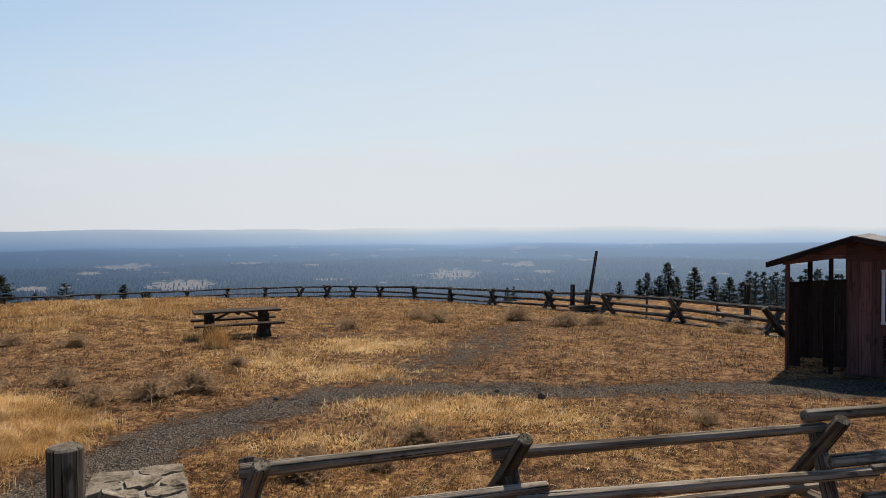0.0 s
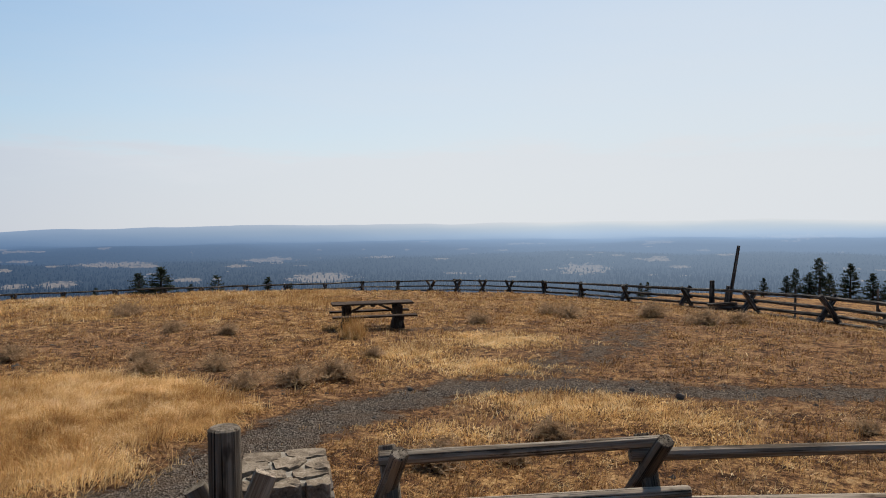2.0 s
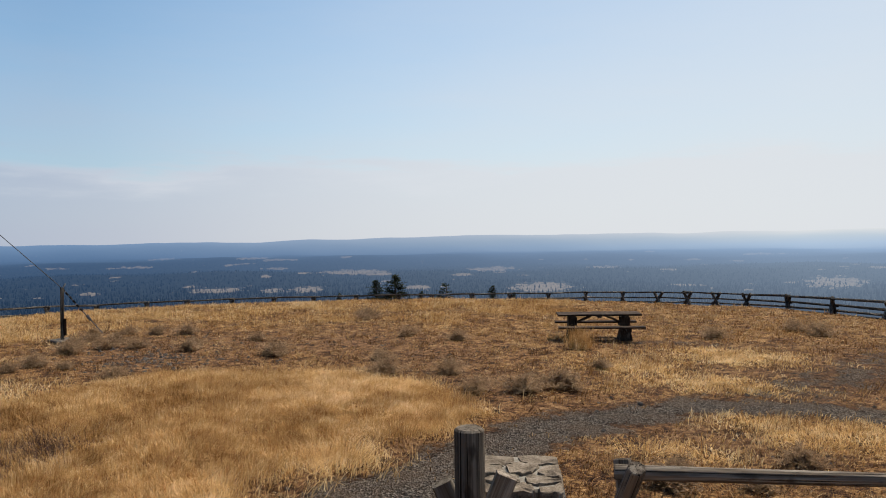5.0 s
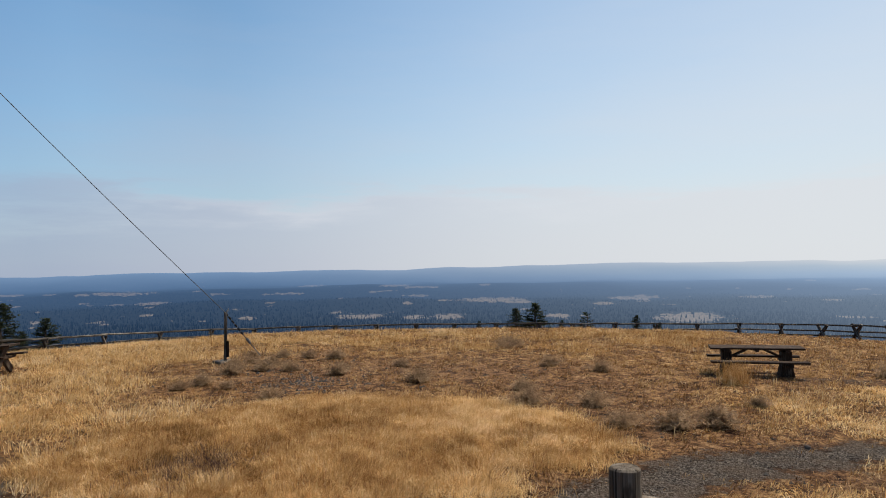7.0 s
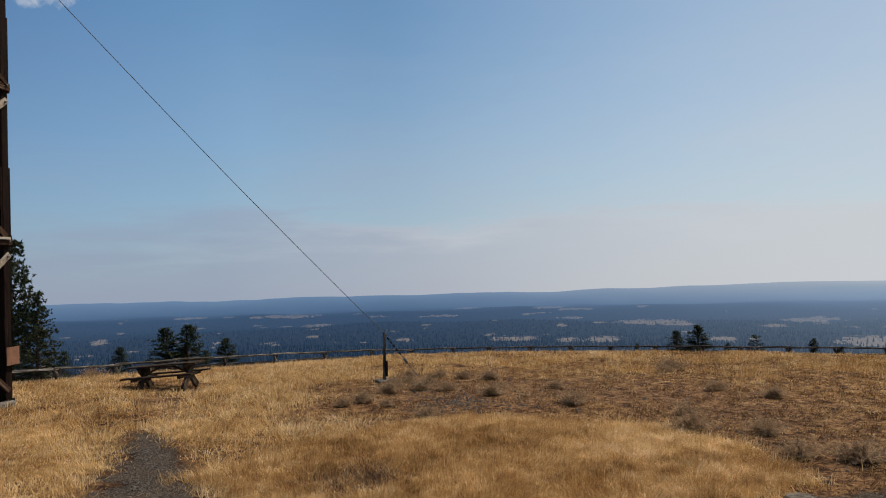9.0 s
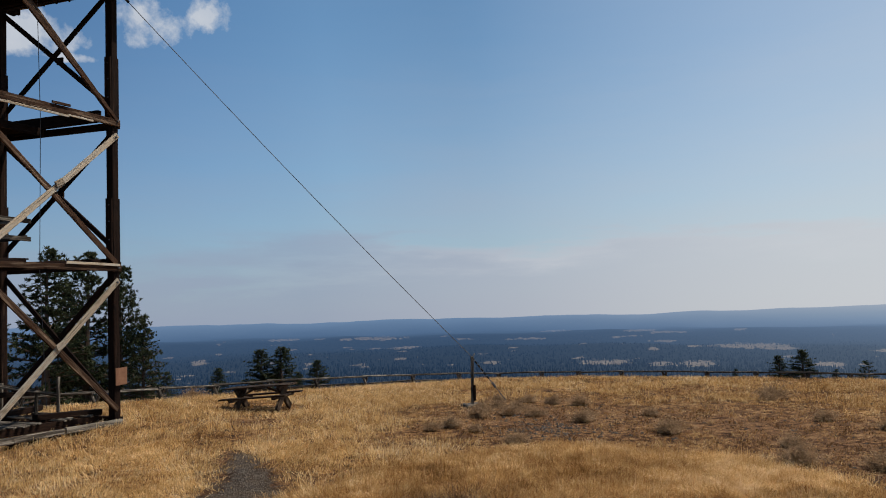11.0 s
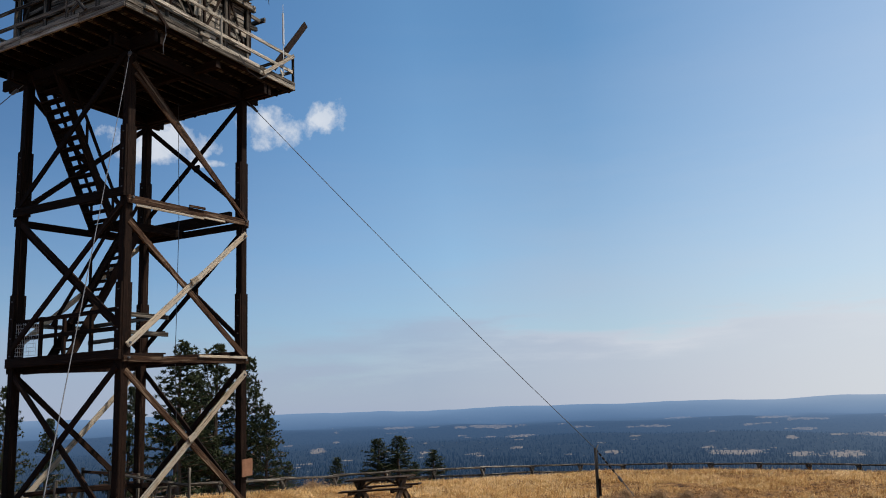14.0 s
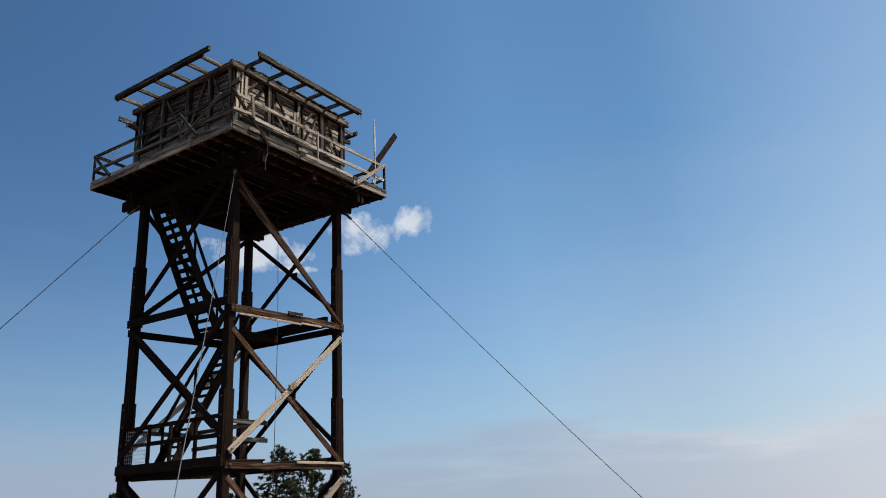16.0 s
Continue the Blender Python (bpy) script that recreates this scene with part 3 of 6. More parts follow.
# ---- the valley far below, its smoke haze painted in
FIELDS = [  # azimuth, elevation, half width, half height, in degrees
    (51.0, -2.6, 2.4, 0.26), (48.9, -2.8, 1.3, 0.14), (40.0, -2.55, 1.8, 0.24), (36.1, -4.05, 2.3, 0.5), (31.4, -2.5, 1.1, 0.12), (56.6, -1.52, 1.1, 0.1), (57.1, -3.85, 0.9, 0.18), (54.5, -3.9, 1.3, 0.28),
    (42.1, -2.97, 1.1, 0.14), (15.4, -3.59, 1.9, 0.5), (10.1, -2.85, 1.4, 0.18), (8.3, -3.4, 0.7, 0.14), (25.3, -3.89, 1.1, 0.11), (5.1, -2.5, 0.7, 0.11), (9.9, -1.52, 1.4, 0.12), (0.5, -1.2, 2.8, 0.18),
    (79.2, -1.5, 2.7, 0.15), (61.4, -3.73, 1.8, 0.26), (76.8, -2.29, 1.1, 0.14), (67.1, -1.81, 1.4, 0.09), (58.7, -1.35, 1.3, 0.1), (86.2, -1.41, 1.3, 0.1), (65.0, -1.25, 1.1, 0.09), (56.7, -2.19, 1.3, 0.1),
    (92.2, -2.9, 0.6, 0.25), (84.0, -3.3, 0.6, 0.1), (20.0, -1.6, 1.8, 0.08), (46.0, -3.9, 1.2, 0.2), (70.0, -3.6, 0.8, 0.15)]


for _ in range(110):        # small scattered clearings
    FIELDS.append((rng.uniform(-14, 100), -1.35 - 3.0 * rng.random() ** 1.2, rng.uniform(0.15, 0.75), rng.uniform(0.035, 0.10)))


def valley(x, y):
    r = np.hypot(x, y)
    az = np.degrees(np.arctan2(-x, y))
    wave = lumps(x, y, 2600, 7)
    z = np.interp(r, [300, 1000, 1500, 2100, 3400, 4300, 4860], [-64, -116, -140, -142, -132, -84, -2])
    z = z + np.clip((r - 900) / 1200, 0, 1) * (7 * lumps(x, y, 700, 3) + 2.4 * lumps(x, y, 210, 5))
    first = (13 + 12 * wave + 6 * lumps(x, y, 500, 11)) * np.exp(-((r - 2750 - 120 * wave) / 330) ** 2)
    second = (15 + 14 * lumps(x, y, 1900, 4)) * np.exp(-((r - 3850 + 90 * wave) / 260) ** 2)
    rim = 8 * np.sin(np.radians(az * 3.1 + 20)) + 4 * np.sin(np.radians(az * 11)) + 2.0 * np.sin(np.radians(az * 29 + 40))
    return z + first + second + np.clip((r - 4200) / 660, 0, 1) * (rim + 4)


def field_at(x, y, z):
    az, el = np.degrees(np.arctan2(-x, y)), np.degrees(np.arctan2(z - 2.9, np.hypot(x, y)))
    out = np.zeros(x.shape)
    for fa, fe, fw, fh in FIELDS:
        out = np.maximum(out, np.clip(1.35 - np.hypot((az - fa) / fw, (el - fe) / (fh * 0.8)) * 0.85, 0, 1))
    return out


azs = np.concatenate([np.arange(-32, 132, 0.4), np.arange(132, 328, 6.0)])
vx, vy, quads = polar_grid(azs, np.concatenate([np.geomspace(325, 1300, 14), np.geomspace(1320, 4860, 120)]))
vz = valley(vx, vy)
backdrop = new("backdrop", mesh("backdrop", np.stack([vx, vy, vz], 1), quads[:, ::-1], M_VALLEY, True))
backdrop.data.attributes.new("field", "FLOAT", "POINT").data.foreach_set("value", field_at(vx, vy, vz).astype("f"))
tagged(backdrop, "wide forested valley with pale fields, blue smoke haze painted in", "backdrop", kind="structure")

# far woods: spires on the valley floor, open at the fields
n = 44000
wa, wr = np.radians(rng.uniform(-18, 122, n)), np.exp(rng.uniform(math.log(1100), math.log(3700), n))
wx, wy = -np.sin(wa) * wr, np.cos(wa) * wr
wz = valley(wx, wy)
fld = field_at(wx, wy, wz)
keep = (fld < 0.40) | (rng.random(n) < 0.16 + 0.5 * (lumps(wx, wy, 130, 9) > 0.35))
wx, wy, wz, wr = wx[keep], wy[keep], wz[keep], wr[keep]
n = len(wx)
hh = rng.uniform(6, 17, n) * np.clip(1.35 - wr / 3400, 0.4, 1)
ww = hh * rng.uniform(0.13, 0.24, n)
ring = np.radians(np.arange(5) * 72.0)
vs = np.empty((n, 11, 3))
for k in range(5):
    for layer, (zz, rr) in enumerate(((0.0, 1.0), (0.5, 0.62))):
        t = ring[k] + layer * 0.6
        vs[:, layer * 5 + k] = np.stack([wx + ww * rr * np.cos(t), wy + ww * rr * np.sin(t), wz + hh * zz - 0.5], 1)
vs[:, 10] = np.stack([wx, wy, wz + hh], 1)
tri = [(k, (k + 1) % 5, 5 + k) for k in range(5)] + [((k + 1) % 5, 5 + (k + 1) % 5, 5 + k) for k in range(5)] + [(5 + k, 5 + (k + 1) % 5, 10) for k in range(5)]
fs = (np.arange(n)[:, None, None] * 11 + np.array(tri)[None]).reshape(-1, 3)
tagged(new("far_woods", mesh("far_woods", vs.reshape(-1, 3), fs, M_WOODS)), "conifer woods on the valley floor with blue haze painted in", "woods", kind="stuff")


# ---- grass
def blades(name, x, y, tall, wide, mat, label, lean=0.45):
    """Bent blades, each two tapering pieces, rooted at x, y."""
    n = len(x)
    z = land(x, y) - 0.01
    a, b = rng.uniform(0, 6.283, n), 4.0 * lumps(x, y, 1.6, 13) + rng.normal(0, 0.8, n)
    k = np.abs(rng.normal(0, lean, n))
    dx, dy = np.cos(a), np.sin(a)
    lx, ly = np.cos(b) * k * tall, np.sin(b) * k * tall
    h1, h2 = tall * 0.55, tall * np.clip(1 - 0.35 * k, 0.35, 1)
    vs = np.empty((n, 5, 3))
    for i, (px, py, pz, w) in enumerate(((0, 0, 0, 1), (0, 0, 0, -1), (0.35, 0.35, h1, 0.7), (0.35, 0.35, h1, -0.7), (1, 1, h2, 0))):
        vs[:, i] = np.stack([x + lx * px + dx * wide * w, y + ly * py + dy * wide * w, z + pz], 1)
    fs = (np.arange(n)[:, None, None] * 5 + np.array([(0, 1, 3), (0, 3, 2), (2, 3, 4)])[None]).reshape(-1, 3)
    return tagged(new(name, mesh(name, vs.reshape(-1, 3), fs, mat)), label, "grass", kind="stuff")


def scatter(n, az0, az1, r0, r1, power=1.4):
    a = np.radians(rng.uniform(az0, az1, n))
    r = r0 + (r1 - r0) * rng.random(n) ** power
    return -np.sin(a) * r, np.cos(a) * r, r


def tufts(x, y, count, spread):
    x, y = np.repeat(x, count), np.repeat(y, count)
    return x + rng.normal(0, 1, len(x)) * spread, y + rng.normal(0, 1, len(y)) * spread


# short straw turf, thinner on gravel and bare soil
x, y, r = scatter(60000, -24, 118, 4.5, 42)
keep = rng.random(len(x)) > np.clip(gravel_at(x, y, 1.9) * 2.1 - 0.1, 0, 0.985)
keep &= rng.random(len(x)) > bare_at(x, y) * 0.68
keep &= 0.8 * lumps(x, y, 0.9, 4) + 0.8 * lumps(x, y, 2.7, 6) + 0.6 * lumps(x, y, 7.0, 3) + rng.normal(0, 0.3, len(x)) > 0.18
x, y = tufts(x[keep], y[keep], 7, 0.085)
r = np.hypot(x, y)
blades("dry_grass", x, y, rng.uniform(0.03, 0.13, len(x)), 0.003 + r * 0.00026, M_GRASS, "short dry straw-coloured grass on the hilltop", 1.9)

# matted straw lying close to the ground
x, y, r = scatter(75000, -24, 118, 5.0, 40, 1.25)
keep = rng.random(len(x)) > np.clip(gravel_at(x, y, 1.7) * 2.0 - 0.15, 0, 0.98)
keep &= rng.random(len(x)) > bare_at(x, y) * 0.45
keep &= lumps(x, y, 0.6, 14) + 0.7 * lumps(x, y, 1.7, 16) + rng.normal(0, 0.4, len(x)) > 0.2
x, y = tufts(x[keep], y[keep], 6, 0.10)
blades("matted_grass", x, y, rng.uniform(0.03, 0.085, len(x)), 0.004 + np.hypot(x, y) * 0.00035, M_MAT, "matted dry straw lying on the ground", 1.4)

# tall blond grass on the berm, along the crest and round the tower
x, y, r = scatter(60000, 32, 92, 7, 18, 0.8)
keep = (inside(x, y, BERM) + rng.normal(0, 0.25, len(x)) > 0.0) & (lumps(x, y, 1.1, 5) + 0.7 * lumps(x, y, 0.5, 9) + rng.normal(0, 0.5, len(x)) > -0.3)
x, y = tufts(x[keep], y[keep], 11, 0.075)
blades("tall_grass", x, y, rng.uniform(0.06, 0.24, len(x)) * (1.1 + 0.28 * lumps(x, y, 0.8, 17)), 0.0019 + np.hypot(x, y) * 0.00016, M_TALL, "tall blond dry grass on a low berm", 1.25)
xs, ys = [], []
for px, py, pr in ((-8.3, 3.6, 1.1), (-9.6, 4.6, 0.9), (-8.0, 5.6, 0.7), (-12.2, 4.2, 0.8), (-8.2, 7.4, 0.6), (-13.8, 6.8, 0.6), (-10.6, 8.9, 0.8), (-12.6, 8.9, 0.7)):
    k = int(640 * pr * pr)
    xs.append(px + rng.normal(0, 0.55, k) * pr)
    ys.append(py + rng.normal(0, 0.55, k) * pr)
x, y = tufts(np.concatenate(xs), np.concatenate(ys), 9, 0.08)
blades("pale_grass", x, y, rng.uniform(0.08, 0.27, len(x)), 0.0019 + np.hypot(x, y) * 0.00015, M_PALE, "pale straw patches in the tall grass of the berm", 1.2)
x, y, r = scatter(44000, 34, 118, 10, 44, 0.9)
d = lumps(x, y, 5.0, 8) + 0.9 * np.clip((r - 25) / 6, -0.6, 1) + 1.7 * np.clip((np.degrees(np.arctan2(-x, y)) - 70) / 12, 0, 1)
keep = (d + rng.normal(0, 0.3, len(x)) > 0.75) & (gravel_at(x, y) < 0.3) & (bare_at(x, y) < 0.75) & (np.hypot((x + 25.2) / 1.9, (y - 0.8) / 1.5) > 1)
x, y = tufts(x[keep], y[keep], 7, 0.1)
pale = np.degrees(np.arctan2(-x, y)) + rng.normal(0, 16, len(x)) > 62
for name, part_of, mat, label in (("crest_grass", ~pale, M_TALL, "golden dry grass along the crest"), ("tower_grass", pale, M_PALE, "pale blond grass round the lookout tower")):
    px, py = x[part_of], y[part_of]
    blades(name, px, py, rng.uniform(0.07, 0.27, len(px)), 0.003 + np.hypot(px, py) * 0.00016, mat, label, 1.25)
x, y, r = scatter(9000, -24, 40, 6, 40, 0.9)
keep = (lumps(x, y, 3.6, 12) + rng.normal(0, 0.3, len(x)) > 0.55) & (gravel_at(x, y) < 0.3) & (rng.random(len(x)) > bare_at(x, y) * 0.8)
x, y = tufts(x[keep], y[keep], 8, 0.09)
blades("yard_grass", x, y, rng.uniform(0.10, 0.28, len(x)), 0.0038 + np.hypot(x, y) * 0.00025, M_GRASS, "loose golden grass tufts in the yard", 0.8)
x, y, r = scatter(11000, -24, 118, 6, 40, 0.9)
keep = (lumps(x, y, 2.6, 15) + bare_at(x, y) * 0.5 + rng.normal(0, 0.3, len(x)) > 0.7) & (gravel_at(x, y) < 0.4)
x, y = tufts(x[keep], y[keep], 9, 0.11)
blades("brown_weeds", x, y, rng.uniform(0.05, 0.2, len(x)), 0.0035 + np.hypot(x, y) * 0.00025, M_WEED, "low reddish brown dead weeds", 1.3)

# dark litter and clods, scattered to paint the small shadows under clumps
x, y, r = scatter(52000, -24, 104, 7, 40, 1.1)
keep = (lumps(x, y, 1.3, 19) + 0.8 * lumps(x, y, 4.0, 21) + 0.7 * bare_at(x, y) + rng.normal(0, 0.35, len(x)) > 0.82) & (gravel_at(x, y) < 0.35) & (inside(x, y, BERM) < -0.2)
x, y = tufts(x[keep], y[keep], 5, 0.045)
blades("shade_litter", x, y, rng.uniform(0.012, 0.045, len(x)), 0.006 + np.hypot(x, y) * 0.0003, M_SHADE_LITTER, "dark brown litter and clods that paint in shade between the straw", 2.4)
x, y = rng.normal(-10.8, 0.36, 170), rng.normal(2.7, 0.40, 170)
x, y = tufts(x, y, 14, 0.08)
blades("dark_weeds", x, y, rng.uniform(0.10, 0.29, len(x)), 0.004 + 0 * x, M_DEADWEED, "purplish brown dead weeds among tall blond grass", 0.9)

# bleached straw lying in patches
xs, ys = [], []
for px, py, pr in ((-4.3, 11.0, 0.9), (-2.9, 11.2, 1.1), (-3.6, 10.2, 0.8), (-6.2, 13.4, 1.2), (-8.4, 14.0, 1.1), (-7.2, 16.6, 1.4), (-4.6, 8.8, 0.8), (-1.0, 9.6, 0.7), (-1.7, 10.7, 0.8), (-14.5, -1.6, 1.5), (-16.5, 1.2, 1.4), (-18.0, -2.2, 1.4)):
    k = int(300 * pr * pr)
    xs.append(px + rng.normal(0, 0.6, k) * pr)
    ys.append(py + rng.normal(0, 0.4, k) * pr)
x, y = np.concatenate(xs), np.concatenate(ys)
keep = gravel_at(x, y) < 0.55
x, y = tufts(x[keep], y[keep], 7, 0.09)
blades("bleached_straw", x, y, rng.uniform(0.03, 0.12, len(x)), 0.0035 + np.hypot(x, y) * 0.0003, M_PALE, "bleached straw lying in pale patches", 1.3)

# loose stones on the bare soil
stones = Shape()
x, y, r = scatter(1500, -20, 100, 8, 27, 0.8)
keep = bare_at(x, y) + 0.4 * gravel_at(x, y) + rng.normal(0, 0.25, len(x)) > 0.75
x, y = np.concatenate([x[keep], rng.normal(-17.3, 0.7, 170), rng.normal(-20.6, 1.3, 90)]), np.concatenate([y[keep], rng.normal(7.4, 0.8, 170), rng.normal(7.9, 0.6, 90)])
oct_f = [(0, 2, 4), (2, 1, 4), (1, 3, 4), (3, 0, 4), (2, 0, 5), (1, 2, 5), (3, 1, 5), (0, 3, 5)]
for px, py in zip(x, y):
    s, z = rng.uniform(0.015, 0.05) * (1.35 if px < -15 else 1.0), hgt(px, py)
    q = rng.uniform(0.6, 1.4, 6) * s
    stones.add([(px - q[0], py, z), (px + q[1], py + 0.3 * s, z), (px, py - q[2], z + 0.2 * s), (px, py + q[3], z), (px, py, z + q[4] * 0.8), (px, py, z - q[5])], oct_f)
tagged(new("loose_stones", mesh("loose_stones", stones.v, stones.f, M_ROCK)), "small dark basalt stones lying on bare soil", "stones", kind="stuff")

# ---- lookout tower
TOWER = pose(-21.487, -5.976, 0.43) @ pose(0, 0, 0, 0, 2.835, 0) @ pose(0, 0, 0, 0.988, 0, 0) @ pose(0, 0, 0, 0, 0, 145.507)
tower = thing("lookout_tower", TOWER, "old dark-stained timber fire lookout tower with a weathered cab", "tower")
LEG, Z1, Z2, ZT, ZD = 2.0, 4.06, 7.95, 11.68, 12.165     # half spacing; girts; leg tops; deck edge
CORNERS = {"n": (-1, -1), "r": (1, -1), "f": (1, 1), "l": (-1, 1)}
for key, (su, sv) in CORNERS.items():
    u, v = su * LEG, sv * LEG
    leg = part("leg", Shape().plank((u, v, -0.45), (u, v, ZT), 0.22, 0.22, up=(1, 0, 0), ch=0.015), M_TOWER, tower)
    for z in (Z1 + 0.95, Z2 + 0.95):
        for s in (-1, 1):
            plate = part("splice_plate", Shape().plank((u + s * 0.135, v, z - 0.88), (u + s * 0.135, v, z + 0.88), 0.2, 0.055, up=(1, 0, 0)), M_TOWER, leg)
            for dz in (-0.7, -0.25, 0.25, 0.7):
                plate_bolt = Shape().tube([(u + s * 0.16, v - 0.03, z + dz), (u + s * 0.19, v - 0.03, z + dz)], 0.02, 6)
                part("bolt", plate_bolt, M_STEEL, leg)
    part("footing", Shape().slab([(u - 0.28, v - 0.28), (u + 0.28, v - 0.28), (u + 0.28, v + 0.28), (u - 0.28, v + 0.28)], -0.7, -0.12 - 0.05 * (u + 2)), M_CONCRETE, tower, "low concrete footing")


def brace(a, za, b, zb, out, off, mat, wide=0.15, label=""):
    """A board bolted to the outside of two legs, at the given heights, off metres proud of the leg's middle."""
    (au, av), (bu, bv) = [(k[0] * LEG, k[1] * LEG) for k in (CORNERS[a], CORNERS[b])]
    ou, ov = out[0] * off, out[1] * off
    return part("brace", Shape().plank((au + ou, av + ov, za), (bu + ou, bv + ov, zb), wide, 0.055, up=(*out, 0)), mat, tower, label)


def girt(a, za, b, zb, out, off, mat, tall=0.18, over=0.1, thick=0.06):
    (au, av), (bu, bv) = [(k[0] * LEG, k[1] * LEG) for k in (CORNERS[a], CORNERS[b])]
    du, dv = (bu - au) / 4 * over, (bv - av) / 4 * over
    ou, ov = out[0] * off, out[1] * off
    return part("girt", Shape().plank((au - du + ou, av - dv + ov, za), (bu + du + ou, bv + dv + ov, zb), thick, tall, ch=0.01), mat, tower)


PALE = "pale replaced board"
SUNNY, EAST, REAR, SHADE = (0, -1), (1, 0), (0, 1), (-1, 0)
# sunny side, near leg to right leg
girt("n", Z2 - 0.05, "r", Z2 + 0.01, SUNNY, 0.16, M_GIRT, 0.19)
girt("n", Z1 + 0.01, "r", Z1 - 0.09, SUNNY, 0.16, M_GIRT, 0.15)
girt("n", Z1 - 0.1, "r", Z1 + 0.10, SUNNY, -0.16, M_TOWER, 0.2)
brace("n", 0.36, "r", 3.66, SUNNY, 0.17, M_NEW, 0.15, PALE)
brace("n", 4.39, "r", 7.62, SUNNY, 0.17, M_NEW, 0.15, PALE)
brace("n", Z1 - 0.25, "r", 0.18, SUNNY, 0.10, M_GIRT, 0.15)
brace("n", 7.38, "r", 4.12, SUNNY, 0.10, M_GIRT, 0.15)
brace("n", 11.42, "r", 8.05, SUNNY, 0.12, M_GIRT, 0.16)
brace("n", 11.12, "r", 8.02, SUNNY, 0.18, M_GIRT, 0.10)
# right leg to rear leg
girt("r", Z2 + 0.25, "f", Z2 + 0.22, EAST, -0.02, M_TOWER, 0.32, -0.4, 0.14)
girt("r", Z2 - 0.02, "f", Z2 - 0.02, EAST, 0.16, M_TOWER, 0.2)
girt("r", Z1, "f", Z1 - 0.03, EAST, 0.16, M_TOWER, 0.2)
for z0, z1 in ((0.2, Z1 - 0.2), (Z1 + 0.45, Z2 - 0.2), (Z2 + 0.45, ZT - 0.1)):
    brace("r", z1 + (0.24 if z0 > Z2 else 0.05), "f", z0 + (0.24 if z0 > Z2 else 0.05), EAST, 0.13, M_TOWER)
    brace("r", z0, "f", z1, EAST, 0.07, M_TOWER, 0.14)
    part("gusset", Shape().plank((LEG + 0.2, 0, (z0 + z1) / 2 - 0.1), (LEG + 0.2, 0, (z0 + z1) / 2 + 0.1), 0.22, 0.05, up=(1, 0, 0)), M_TOWER, tower)
# rear leg to left leg
girt("f", Z2 - 0.02, "l", Z2 - 0.10, REAR, 0.16, M_TOWER, 0.2)
girt("f", Z1 - 0.12, "l", Z1 - 0.12, REAR, 0.16, M_TOWER, 0.17)
for k, (z0, z1) in enumerate(((0.2, Z1 - 0.2), (Z1 + 0.4, Z2 - 0.2), (Z2 + 0.2, ZT - 0.1))):
    brace("f", z1, "l", z0, REAR, 0.13, M_NEW if k < 2 else M_TOWER, 0.15, PALE if k < 2 else "")
    brace("f", z0, "l", z1, REAR, 0.07, M_TOWER)
# left leg to near leg
girt("l", Z2 + 0.14, "n", Z2 + 0.14, SHADE, 0.16, M_TOWER, 0.22, 0.12)
girt("l", Z1 + 0.06, "n", Z1 + 0.12, SHADE, 0.16, M_TOWER, 0.24, 0.12)
girt("l", Z1 - 0.16, "n", Z1 - 0.12, SHADE, -0.12, M_TOWER, 0.14, -0.2)
brace("l", 0.3, "n", Z1 - 0.15, SHADE, 0.14, M_TOWER)
brace("l", Z1 - 0.2, "n", 0.25, SHADE, 0.07, M_TOWER)
brace("l", 4.45, "n", 7.8, SHADE, 0.14, M_TOWER, 0.15)
brace("l", 7.85, "n", 4.85, SHADE, 0.08, M_TOWER, 0.16)
brace("l", 8.22, "n", 11.66, SHADE, 0.14, M_TOWER, 0.15)
# patched girt on the sunny side, bolts where the boards cross, and wiring
part("girt_patch", Shape().plank((-1.9, -2.225, Z2 - 0.19), (0.3, -2.225, Z2 - 0.16), 0.03, 0.06), M_NEW, tower, "pale strip nailed under the girt")
part("girt_patch", Shape().plank((-0.2, -2.22, Z2 + 0.1), (0.35, -2.22, Z2 + 0.12), 0.04, 0.07), M_GIRT, tower)
part("girt_patch", Shape().plank((0.3, -2.22, Z2 - 0.13), (1.1, -2.22, Z2 - 0.12), 0.03, 0.05), M_NEW, tower, "pale strip nailed under the girt")
part("girt_patch", Shape().plank((0.2, -2.22, Z1 + 0.06), (2.0, -2.22, Z1 + 0.01), 0.03, 0.07), M_NEW, tower, "pale strip nailed over the girt")
for z in (2.0, 6.0):
    part("gusset", Shape().plank((-0.1, -2.22, z + 0.02), (0.12, -2.22, z + 0.14), 0.16, 0.05, up=(0, 1, 0)), M_NEW, tower, "pale nailing block")
for u, z in ((-1.95, 4.45), (1.92, 7.55), (-1.95, 0.42), (1.92, 3.6), (-1.98, 7.95), (1.98, 8.0), (-1.98, 4.1), (1.98, 4.0)):
    part("bolt", Shape().tube([(u, -2.19, z), (u, -2.24, z)], 0.028, 6), M_STEEL, tower)
part("wire", Shape().tube([(1.05, -0.4, ZT), (1.1, -0.45, 8.0), (1.08, -0.42, 4.0), (1.2, -0.5, 0.3)], 0.012, 4), M_STEEL, tower)
part("wire", Shape().tube([(-2.0, -3.18, ZD + 0.05), (-1.96, -3.18, ZD - 0.25), (-2.04, -3.18, ZD - 0.55), (-2.03, -3.18, ZD - 0.8)], 0.013, 4), M_STEEL, tower)
part("wire", Shape().tube([(0.6, -3.18, ZD + 0.2), (0.95, -3.2, ZD - 0.16), (1.4, -3.2, ZD - 0.22), (1.75, -3.18, ZD - 0.02)], 0.013, 4), M_STEEL, tower)


